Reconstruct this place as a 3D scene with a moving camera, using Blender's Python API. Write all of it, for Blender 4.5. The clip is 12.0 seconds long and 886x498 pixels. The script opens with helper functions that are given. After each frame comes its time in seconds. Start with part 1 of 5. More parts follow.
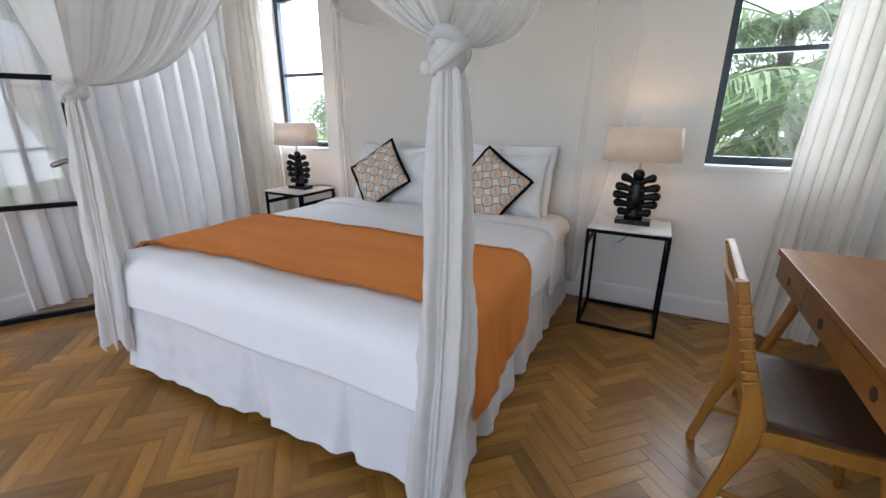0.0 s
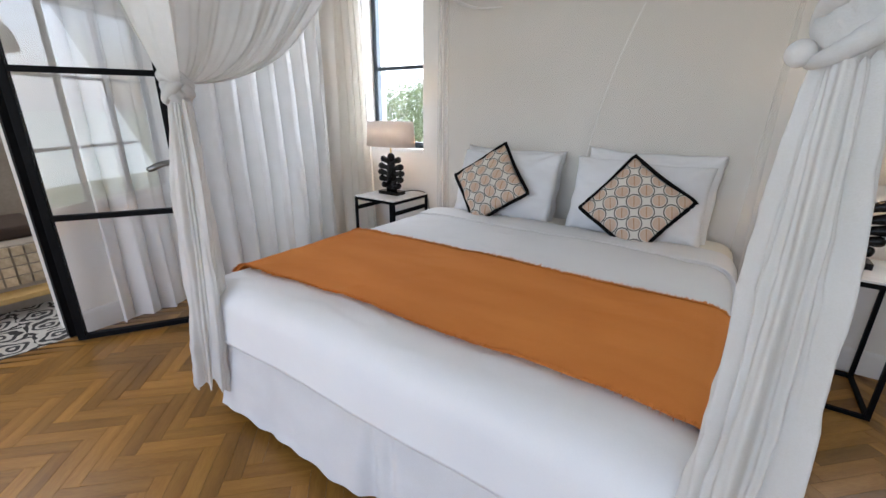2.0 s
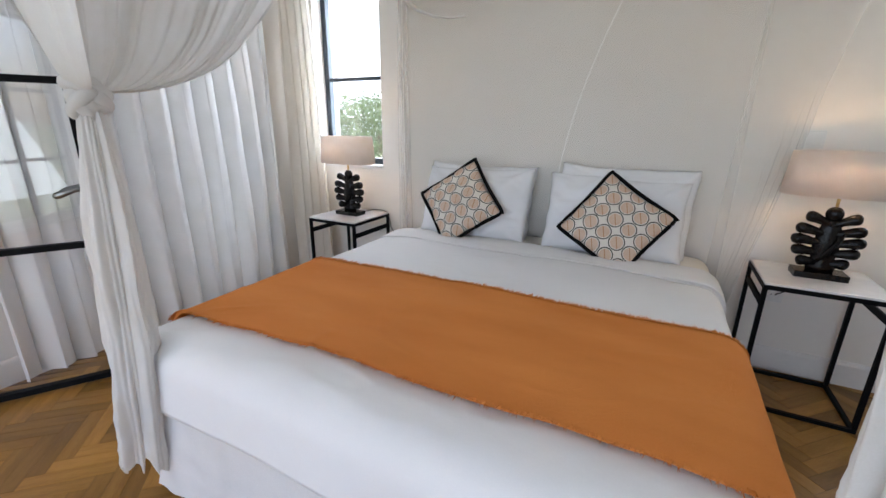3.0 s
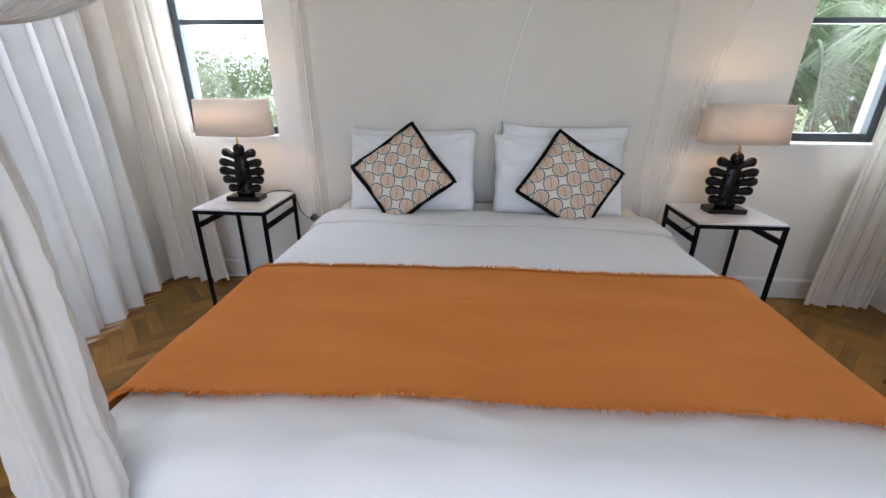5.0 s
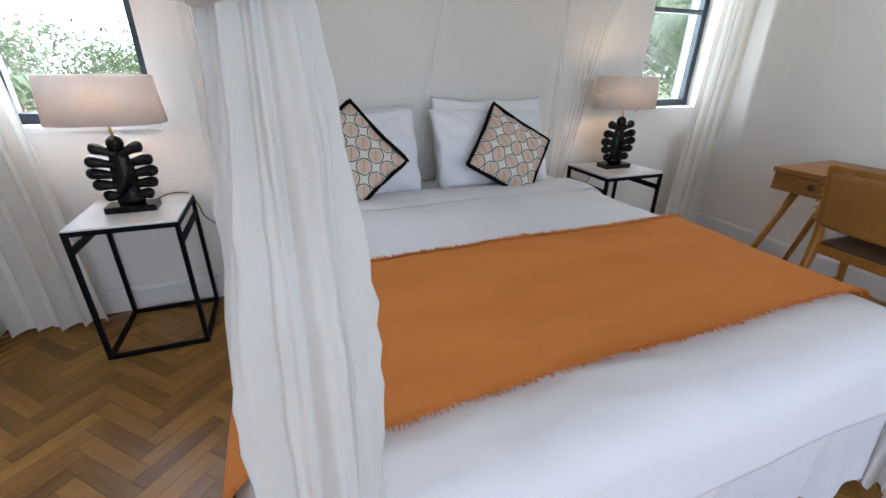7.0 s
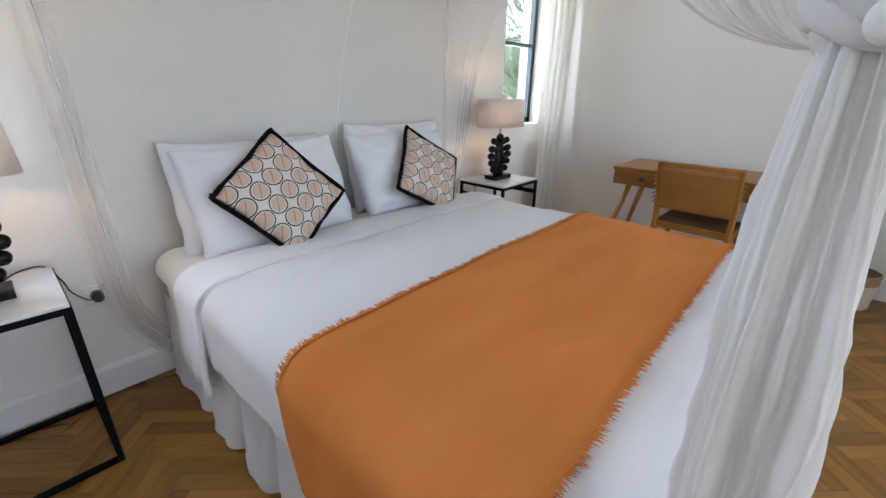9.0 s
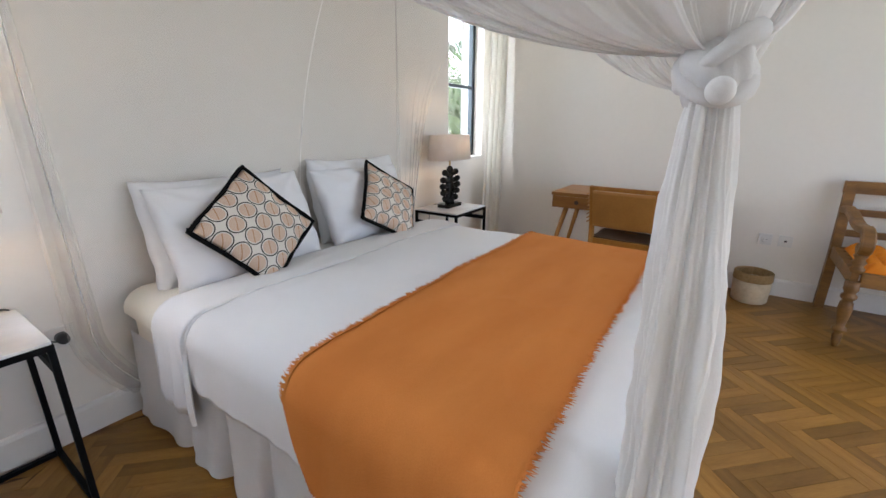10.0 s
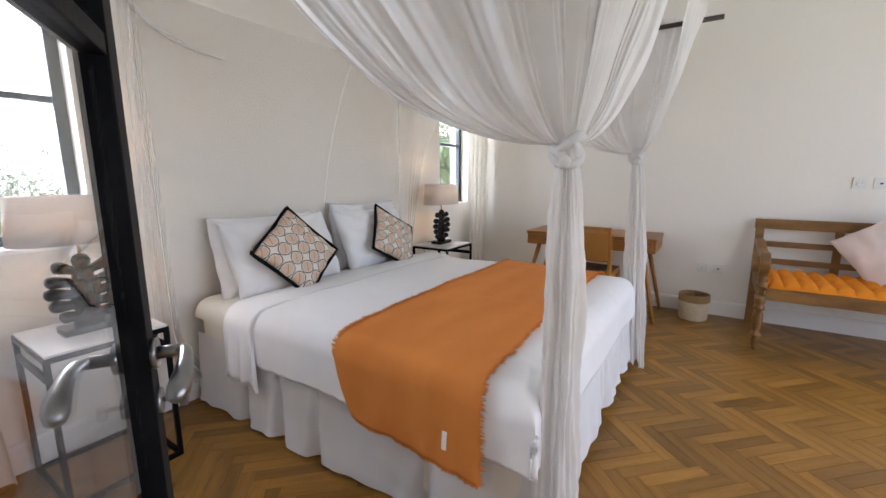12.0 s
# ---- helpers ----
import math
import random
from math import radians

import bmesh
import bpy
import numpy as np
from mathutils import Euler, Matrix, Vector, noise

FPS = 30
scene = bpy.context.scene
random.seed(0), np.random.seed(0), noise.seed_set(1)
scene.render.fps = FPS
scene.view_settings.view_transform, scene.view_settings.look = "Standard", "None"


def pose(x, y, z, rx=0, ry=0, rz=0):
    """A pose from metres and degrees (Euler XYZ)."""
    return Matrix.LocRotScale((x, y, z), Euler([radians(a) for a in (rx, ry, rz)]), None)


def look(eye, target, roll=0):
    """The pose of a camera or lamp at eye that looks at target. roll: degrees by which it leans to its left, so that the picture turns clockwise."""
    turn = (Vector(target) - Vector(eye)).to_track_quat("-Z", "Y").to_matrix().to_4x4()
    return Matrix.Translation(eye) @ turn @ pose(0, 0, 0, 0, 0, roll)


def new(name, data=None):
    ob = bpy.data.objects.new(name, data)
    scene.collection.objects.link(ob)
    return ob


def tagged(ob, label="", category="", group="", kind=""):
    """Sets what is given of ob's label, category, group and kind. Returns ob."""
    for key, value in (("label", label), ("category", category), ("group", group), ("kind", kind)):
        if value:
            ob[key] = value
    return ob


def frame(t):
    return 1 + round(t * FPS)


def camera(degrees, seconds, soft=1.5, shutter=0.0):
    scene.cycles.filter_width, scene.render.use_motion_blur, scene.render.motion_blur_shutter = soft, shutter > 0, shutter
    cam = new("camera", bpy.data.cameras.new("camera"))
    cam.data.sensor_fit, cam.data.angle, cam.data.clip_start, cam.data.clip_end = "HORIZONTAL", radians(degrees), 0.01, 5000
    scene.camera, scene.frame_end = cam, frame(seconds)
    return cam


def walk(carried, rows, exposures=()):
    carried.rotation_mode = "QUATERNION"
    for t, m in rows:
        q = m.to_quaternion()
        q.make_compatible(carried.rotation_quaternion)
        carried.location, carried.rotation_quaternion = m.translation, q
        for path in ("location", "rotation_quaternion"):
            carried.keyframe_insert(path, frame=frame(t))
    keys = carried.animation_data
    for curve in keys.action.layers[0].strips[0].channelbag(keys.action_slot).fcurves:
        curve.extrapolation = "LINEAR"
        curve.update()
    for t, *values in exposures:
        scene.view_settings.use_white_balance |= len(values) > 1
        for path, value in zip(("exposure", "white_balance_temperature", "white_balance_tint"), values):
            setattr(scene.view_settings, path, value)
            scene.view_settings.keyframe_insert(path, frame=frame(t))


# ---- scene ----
EXPO = 1.17
FLOOR_TURN = 45
cam = camera(93.9, 12.0)
PATH = [
    (0, (1.404, -2.866, 1.202), (0.536, -1.168, 0.598), 0.3),
    (0.5, (1.31, -2.748, 1.239), (0.268, -1.182, 0.562), 0.1),
    (1, (1.148, -2.721, 1.232), (0.041, -1.196, 0.562), 0.1),
    (1.5, (0.986, -2.704, 1.243), (-0.108, -1.169, 0.577), 0.5),
    (2, (0.842, -2.671, 1.242), (-0.235, -1.11, 0.606), 0.6),
    (2.5, (0.76, -2.582, 1.257), (-0.247, -0.959, 0.662), 0.6),
    (3, (0.621, -2.557, 1.251), (-0.254, -0.855, 0.67), 0.7),
    (5, (-0.028, -2.479, 1.252), (-0.162, -0.629, 0.502), 0.4),
    (5.5, (-0.213, -2.484, 1.251), (-0.139, -0.643, 0.475), 0.6),
    (6, (-0.372, -2.448, 1.232), (-0.104, -0.634, 0.434), 0.9),
    (6.5, (-0.528, -2.412, 1.222), (-0.067, -0.644, 0.41), 0.9),
    (8.5, (-1.075, -2.042, 1.211), (0.14, -0.655, 0.436), 0.8),
    (9, (-1.176, -1.988, 1.22), (0.197, -0.727, 0.497), 0.8),
    (9.5, (-1.283, -1.971, 1.228), (0.227, -0.836, 0.568), 0.7),
    (10, (-1.371, -2.025, 1.227), (0.206, -0.937, 0.654), 0.1),
    (10.5, (-1.481, -2.09, 1.224), (0.134, -1.012, 0.745), 0.1),
    (11, (-1.612, -2.181, 1.233), (0.017, -1.097, 0.819), 0.0),
    (11.5, (-1.762, -2.265, 1.23), (-0.118, -1.184, 0.87), -0.1),
    (12, (-1.889, -2.353, 1.229), (-0.242, -1.273, 0.884), -0.1),
]
EXPOSURES = [(0, EXPO - 0.04, 5650, 13), (2, EXPO, 5780, 13), (5.5, EXPO + 0.02, 5680, 13), (6.5, EXPO, 5550, 13), (8.5, EXPO + 0.07, 5480, 13), (9.5, EXPO + 0.14, 5650, 13), (10.5, EXPO + 0.14, 5920, 15), (12, EXPO + 0.11, 5950, 16)]
walk(cam, [(t, look(eye, target, roll)) for t, eye, target, roll in PATH], EXPOSURES)

# ---- light and sky ----
world = bpy.data.worlds.new("sky")
scene.world = world
world.use_nodes = True
wn = world.node_tree.nodes
sky = wn.new("ShaderNodeTexSky")
sky.sky_type = "NISHITA"
sky.sun_disc = False
sky.sun_elevation = radians(52)
sky.sun_rotation = radians(110)
sky.dust_density = 3.0
wn["Background"].inputs["Strength"].default_value = 0.15
world.node_tree.links.new(sky.outputs["Color"], wn["Background"].inputs["Color"])


def lamp(name, kind, m, energy, color=(1, 1, 1)):
    data = bpy.data.lights.new(name, kind)
    data.energy, data.color = energy, color
    ob = new(name, data)
    ob.matrix_world = m
    return ob


SUN_FROM = Vector((0.62, -0.30, 0.80))
sun = lamp("sun", "SUN", look(SUN_FROM * 50, (0, 0, 0)), 5.0, (1.0, 0.95, 0.87))
sun.data.angle = radians(0.6)


def area_lamp(name, eye, target, sx, sy, energy, color):
    ob = lamp(name, "AREA", look(eye, target), energy, color)
    ob.data.shape, ob.data.size, ob.data.size_y = "RECTANGLE", sx, sy
    return ob


area_lamp("daylight_west_window", (-2.24, -1.0, 1.35), (0, -1.0, 1.36), 1.5, 2.1, 7, (0.86, 0.93, 1.0))
area_lamp("daylight_rear_doors", (0.2, -5.60, 1.45), (0.2, -3.6, 2.45), 3.8, 2.5, 36, (0.90, 0.95, 1.0))
area_lamp("daylight_window_1", (-1.49, 0.22, 1.56), (-1.40, -2, 1.6), 0.5, 1.15, 12, (0.92, 0.96, 1.0))
area_lamp("daylight_window_2", (1.92, 0.22, 1.56), (1.8, -2, 1.6), 0.5, 1.15, 7, (0.95, 1.0, 0.98))
# Added fill inside the closed bathroom, which has no window or lamp of its own.
area_lamp("fill_bathroom", (-3.4, -2.6, 2.5), (-3.3, -2.6, 0), 0.9, 0.9, 12, (1.0, 0.97, 0.92))

# ---- materials ----


def mat(name, color, rough=0.6, metal=0.0, second=None, scale=6.0, grain=60.0, bump=0.0, bump_scale=None,
        vary=0.0, stretch=(1, 1, 1), coords="Object", spec=0.5, translucent=0.0, alpha=1.0, coat=0.0):
    """A procedural surface: two colours mixed by broad and fine noise, with fine relief."""
    m = bpy.data.materials.new(name)
    m.use_nodes = True
    n, l = m.node_tree.nodes, m.node_tree.links
    b = n["Principled BSDF"]
    b.inputs["Roughness"].default_value = rough
    b.inputs["Metallic"].default_value = metal
    b.inputs["Specular IOR Level"].default_value = spec
    b.inputs["Coat Weight"].default_value = coat
    tc, mp = n.new("ShaderNodeTexCoord"), n.new("ShaderNodeMapping")
    mp.inputs["Scale"].default_value = stretch
    l.new(tc.outputs[coords], mp.inputs["Vector"])
    broad, fine = n.new("ShaderNodeTexNoise"), n.new("ShaderNodeTexNoise")
    broad.inputs["Scale"].default_value, broad.inputs["Detail"].default_value = scale, 4
    fine.inputs["Scale"].default_value, fine.inputs["Detail"].default_value = grain, 3
    for t in (broad, fine):
        l.new(mp.outputs["Vector"], t.inputs["Vector"])
    add = n.new("ShaderNodeMath")
    add.operation = "MULTIPLY_ADD"
    add.inputs[1].default_value = 0.45
    l.new(fine.outputs["Fac"], add.inputs[0])
    l.new(broad.outputs["Fac"], add.inputs[2])
    ramp = n.new("ShaderNodeMapRange")
    ramp.inputs["From Min"].default_value, ramp.inputs["From Max"].default_value = 0.5, 0.95
    l.new(add.outputs[0], ramp.inputs["Value"])
    mix = n.new("ShaderNodeMix")
    mix.data_type = "RGBA"
    mix.inputs["A"].default_value = (*color, 1)
    mix.inputs["B"].default_value = (*(second or [c * 0.9 for c in color]), 1)
    l.new(ramp.outputs["Result"], mix.inputs["Factor"])
    out = mix.outputs["Result"]
    if vary:
        oi, hsv = n.new("ShaderNodeObjectInfo"), n.new("ShaderNodeHueSaturation")
        geo, ad = n.new("ShaderNodeNewGeometry"), n.new("ShaderNodeMath")
        fr, mr = n.new("ShaderNodeMath"), n.new("ShaderNodeMapRange")
        fr.operation = "FRACT"
        l.new(oi.outputs["Random"], ad.inputs[0])
        l.new(geo.outputs["Random Per Island"], ad.inputs[1])
        l.new(ad.outputs[0], fr.inputs[0])
        mr.inputs["To Min"].default_value, mr.inputs["To Max"].default_value = 1 - vary, 1 + vary
        l.new(fr.outputs[0], mr.inputs["Value"])
        l.new(mr.outputs["Result"], hsv.inputs["Value"])
        l.new(out, hsv.inputs["Color"])
        out = hsv.outputs["Color"]
    l.new(out, b.inputs["Base Color"])
    if bump:
        bp, bn = n.new("ShaderNodeBump"), n.new("ShaderNodeTexNoise")
        bn.inputs["Scale"].default_value, bn.inputs["Detail"].default_value = bump_scale or grain, 5
        l.new(mp.outputs["Vector"], bn.inputs["Vector"])
        bp.inputs["Strength"].default_value, bp.inputs["Distance"].default_value = bump, 0.01
        l.new(bn.outputs["Fac"], bp.inputs["Height"])
        l.new(bp.outputs["Normal"], b.inputs["Normal"])
    shader = b.outputs["BSDF"]
    if translucent:
        tr, ms = n.new("ShaderNodeBsdfTranslucent"), n.new("ShaderNodeMixShader")
        ms.inputs["Fac"].default_value = translucent
        l.new(out, tr.inputs["Color"])
        l.new(shader, ms.inputs[1])
        l.new(tr.outputs["BSDF"], ms.inputs[2])
        shader = ms.outputs["Shader"]
    if alpha < 1:
        tp, ms = n.new("ShaderNodeBsdfTransparent"), n.new("ShaderNodeMixShader")
        ms.inputs["Fac"].default_value = alpha
        l.new(tp.outputs["BSDF"], ms.inputs[1])
        l.new(shader, ms.inputs[2])
        shader = ms.outputs["Shader"]
    l.new(shader, n["Material Output"].inputs["Surface"])
    return m


def glass_mat(name, tint=(1, 1, 1), rough=0.0):
    m = bpy.data.materials.new(name)
    m.use_nodes = True
    n, l = m.node_tree.nodes, m.node_tree.links
    lw, tp, gl, ms = (n.new("ShaderNode" + k) for k in ("LayerWeight", "BsdfTransparent", "BsdfGlossy", "MixShader"))
    pw, ad = n.new("ShaderNodeMath"), n.new("ShaderNodeMath")
    lw.inputs["Blend"].default_value = 0.5
    pw.operation, pw.inputs[1].default_value = "POWER", 4.0
    ad.operation, ad.inputs[1].default_value, ad.inputs[2].default_value = "MULTIPLY_ADD", 0.55, 0.07
    l.new(lw.outputs["Facing"], pw.inputs[0])
    l.new(pw.outputs[0], ad.inputs[0])
    tp.inputs["Color"].default_value = (*tint, 1)
    gl.inputs["Roughness"].default_value = rough
    l.new(ad.outputs[0], ms.inputs["Fac"])
    l.new(tp.outputs["BSDF"], ms.inputs[1])
    l.new(gl.outputs["BSDF"], ms.inputs[2])
    l.new(ms.outputs["Shader"], n["Material Output"].inputs["Surface"])
    return m


def glow_mat(name, color, strength):
    m = bpy.data.materials.new(name)
    m.use_nodes = True
    b = m.node_tree.nodes["Principled BSDF"]
    b.inputs["Emission Color"].default_value = (*color, 1)
    b.inputs["Emission Strength"].default_value = strength
    return m


WALL = mat("wall_plaster", (0.82, 0.785, 0.73), 0.85, second=(0.79, 0.755, 0.70), scale=0.8, grain=30, bump=0.05, bump_scale=30)
CEIL = mat("ceiling_paint", (0.82, 0.81, 0.79), 0.9, scale=2, bump=0.05)
TRIMW = mat("white_trim_paint", (0.80, 0.78, 0.75), 0.5, second=(0.75, 0.73, 0.70), scale=3, grain=40, bump=0.05)
LINEN = mat("white_linen", (0.84, 0.84, 0.85), 0.9, second=(0.80, 0.80, 0.82), scale=3, grain=300, bump=0.30, bump_scale=9, spec=0.2)
COTTON = mat("white_cotton", (0.83, 0.83, 0.84), 0.9, second=(0.79, 0.79, 0.80), scale=5, grain=400, bump=0.35, bump_scale=11, spec=0.2)
SKIRT = mat("bed_skirt_cotton", (0.82, 0.82, 0.83), 0.92, scale=4, grain=300, bump=0.2, bump_scale=18, spec=0.2, translucent=0.1)
IVORY = mat("mattress_fabric", (0.84, 0.81, 0.74), 0.9, second=(0.80, 0.77, 0.69), scale=4, grain=250, bump=0.2, bump_scale=16, spec=0.2)
MUSLIN = mat("canopy_muslin", (0.85, 0.84, 0.83), 0.95, second=(0.79, 0.77, 0.74), scale=9, grain=350, bump=0.2, spec=0.1, translucent=0.35, alpha=0.93)
NET = mat("canopy_net", (0.90, 0.87, 0.83), 0.95, second=(0.88, 0.85, 0.81), scale=9, grain=500, spec=0.1, translucent=0.45, alpha=0.27)
SHEER = mat("sheer_curtain_cloth", (0.80, 0.79, 0.78), 0.95, second=(0.75, 0.74, 0.72), scale=8, grain=400, bump=0.15, spec=0.1, translucent=0.1)
CREAM = mat("cream_curtain_cloth", (0.82, 0.775, 0.70), 0.95, second=(0.77, 0.72, 0.64), scale=8, grain=400, bump=0.2, spec=0.1, translucent=0.2)
ORANGE = mat("rust_orange_wool", (0.71, 0.262, 0.062), 0.95, second=(0.62, 0.210, 0.045), scale=2.2, grain=220, bump=0.45, bump_scale=160, spec=0.15, stretch=(1, 3, 1))
ORANGE2 = mat("orange_quilt", (0.75, 0.26, 0.02), 0.9, second=(0.62, 0.19, 0.012), scale=6, grain=200, bump=0.3, spec=0.15)
PINK = mat("blush_cotton", (0.78, 0.66, 0.62), 0.9, scale=6, grain=200, bump=0.3, spec=0.2)
BLACKST = mat("black_steel", (0.005, 0.0052, 0.006), 0.5, second=(0.008, 0.008, 0.009), scale=12, grain=90, bump=0.06, spec=0.06)
STEEL_BLUE = mat("dark_blue_black_window_paint", (0.016, 0.026, 0.034), 0.38, 0.1, second=(0.024, 0.036, 0.045), scale=9, grain=70, bump=0.05)
MARBLE = mat("white_marble", (0.80, 0.79, 0.78), 0.22, second=(0.66, 0.66, 0.67), scale=5, grain=14)
EBONY = mat("black_lacquered_wood", (0.004, 0.0035, 0.0035), 0.25, second=(0.008, 0.007, 0.006), scale=14, grain=120, bump=0.08, spec=0.22)
BRASS = mat("brass", (0.65, 0.45, 0.18), 0.3, 1.0)
CHROME = mat("brushed_nickel", (0.30, 0.30, 0.30), 0.32, 1.0, scale=30)
SHADE = mat("lamp_shade_linen", (0.80, 0.74, 0.68), 0.9, second=(0.76, 0.69, 0.63), scale=20, grain=400, bump=0.15, translucent=0.35)
PIPING = mat("black_piping", (0.006, 0.0055, 0.0055), 0.9, spec=0.1)
TEAK = mat("teak_wood", (0.345, 0.148, 0.025), 0.40, second=(0.225, 0.086, 0.013), scale=3, grain=26, stretch=(6, 1, 6), bump=0.1)
TEAKX = mat("teak_wood_upright", (0.40, 0.180, 0.022), 0.48, second=(0.29, 0.115, 0.013), scale=3, grain=26, stretch=(6, 6, 1), bump=0.1)
OLDTEAK = mat("old_teak_wood", (0.250, 0.122, 0.026), 0.5, second=(0.125, 0.055, 0.012), scale=4, grain=30, stretch=(5, 1, 5), bump=0.2)
# Seat leather: deep shade under the desk is put into its base colour.
LEATHER_SHADED = mat("shaded_seat_leather", (0.085, 0.045, 0.020), 0.45, second=(0.06, 0.03, 0.013), scale=5, grain=90, bump=0.2)
LEATHER = mat("tan_leather", (0.42, 0.205, 0.045), 0.5, second=(0.34, 0.155, 0.032), scale=5, grain=90, bump=0.2)
DARKW = mat("dark_wood", (0.05, 0.028, 0.016), 0.5, second=(0.03, 0.016, 0.01), scale=5, grain=40, stretch=(4, 1, 4))
JUTE = mat("jute_weave", (0.42, 0.29, 0.14), 0.95, second=(0.30, 0.20, 0.09), scale=60, grain=200, bump=0.6)
CANVAS = mat("cream_rope_weave", (0.66, 0.57, 0.42), 0.95, second=(0.56, 0.47, 0.33), scale=40, grain=160, bump=0.5)
PLASTIC = mat("white_plastic", (0.78, 0.77, 0.74), 0.35)
PLASTIC_D = mat("dark_plastic", (0.02, 0.02, 0.02), 0.4)
PARQUET = mat("oak_parquet", (0.330, 0.168, 0.034), 0.33, second=(0.215, 0.100, 0.017), scale=3.5, grain=30, stretch=(1, 7, 1), bump=0.06, vary=0.34, spec=0.35, coords="UV")
GROUT = mat("parquet_bed", (0.085, 0.045, 0.02), 0.8)
TILEB = mat("bathroom_stone", (0.36, 0.31, 0.25), 0.7, second=(0.28, 0.24, 0.19), scale=5, grain=40, bump=0.2)
MOSAIC = mat("pale_stone_tile", (0.62, 0.52, 0.37), 0.7, second=(0.45, 0.36, 0.24), scale=14, grain=60, vary=0.25, bump=0.3)
SANDST = mat("ochre_stone", (0.62, 0.42, 0.16), 0.7, second=(0.52, 0.33, 0.11), scale=6, grain=50, bump=0.2)
LEAF = mat("palm_leaf", (0.13, 0.21, 0.085), 0.45, second=(0.18, 0.26, 0.11), scale=3, grain=30, vary=0.35, translucent=0.4)
LEAF2 = mat("tree_leaf", (0.12, 0.17, 0.07), 0.6, second=(0.18, 0.23, 0.10), scale=3, grain=30, vary=0.4, translucent=0.5)
BARK = mat("bark", (0.20, 0.15, 0.10), 0.9, scale=6, grain=40, bump=0.5)
GRASS = mat("lawn", (0.10, 0.15, 0.05), 0.9, second=(0.16, 0.17, 0.08), scale=0.4, grain=8)
HOUSEW = mat("house_render", (0.70, 0.66, 0.60), 0.9, scale=0.6)
ROOF = mat("clay_roof", (0.33, 0.17, 0.10), 0.8, scale=1, grain=12)
CABLE = mat("black_cable", (0.01, 0.01, 0.01), 0.5)
TAG = mat("white_woven_tag", (0.82, 0.81, 0.78), 0.8)
GLASS = glass_mat("clear_glass")
HAZE = glow_mat("bright_hazy_sky", (0.93, 0.97, 1.0), 1.3)
BULB = glow_mat("warm_bulb", (1.0, 0.62, 0.30), 48.0)


def cushion_mat():
    """Peach discs ringed in black on cream linen."""
    m = mat("disc_print_linen", (0.76, 0.72, 0.64), 0.9, grain=300, bump=0.2)
    n, l = m.node_tree.nodes, m.node_tree.links
    b = n["Principled BSDF"]
    tc, sep = n.new("ShaderNodeTexCoord"), n.new("ShaderNodeSeparateXYZ")
    l.new(tc.outputs["Object"], sep.inputs[0])

    def math_node(op, a, c=None):
        k = n.new("ShaderNodeMath")
        k.operation = op
        for i, v in enumerate((a, c)):
            if v is None:
                continue
            if isinstance(v, (int, float)):
                k.inputs[i].default_value = v
            else:
                l.new(v, k.inputs[i])
        return k.outputs[0]

    def cell(v):
        return math_node("SUBTRACT", math_node("FRACT", math_node("ADD", math_node("MULTIPLY", v, 12.6), 20.5)), 0.5)

    u, v = cell(sep.outputs[0]), cell(sep.outputs[2])
    d = math_node("SQRT", math_node("ADD", math_node("MULTIPLY", u, u), math_node("MULTIPLY", v, v)))
    disc = math_node("LESS_THAN", d, 0.37)
    ring = math_node("LESS_THAN", math_node("ABSOLUTE", math_node("SUBTRACT", d, 0.452)), 0.030)
    stripe = math_node("LESS_THAN", math_node("ABSOLUTE", math_node("ADD", u, v)), 0.03)
    hatch = math_node("GREATER_THAN", math_node("SINE", math_node("MULTIPLY", math_node("ADD", sep.outputs[0], sep.outputs[2]), 900.0)), 0.2)
    base = b.inputs["Base Color"].links[0].from_socket

    def over(under, color, fac):
        k = n.new("ShaderNodeMix")
        k.data_type = "RGBA"
        l.new(under, k.inputs["A"])
        k.inputs["B"].default_value = (*color, 1)
        l.new(fac, k.inputs["Factor"])
        return k.outputs["Result"]

    c = over(base, (0.66, 0.50, 0.38), disc)
    c = over(c, (0.57, 0.385, 0.26), math_node("MULTIPLY", disc, math_node("MULTIPLY", hatch, 0.5)))
    c = over(c, (0.46, 0.22, 0.10), math_node("MULTIPLY", disc, stripe))
    c = over(c, (0.035, 0.028, 0.022), ring)
    l.new(c, b.inputs["Base Color"])
    return m


DISCS = cushion_mat()


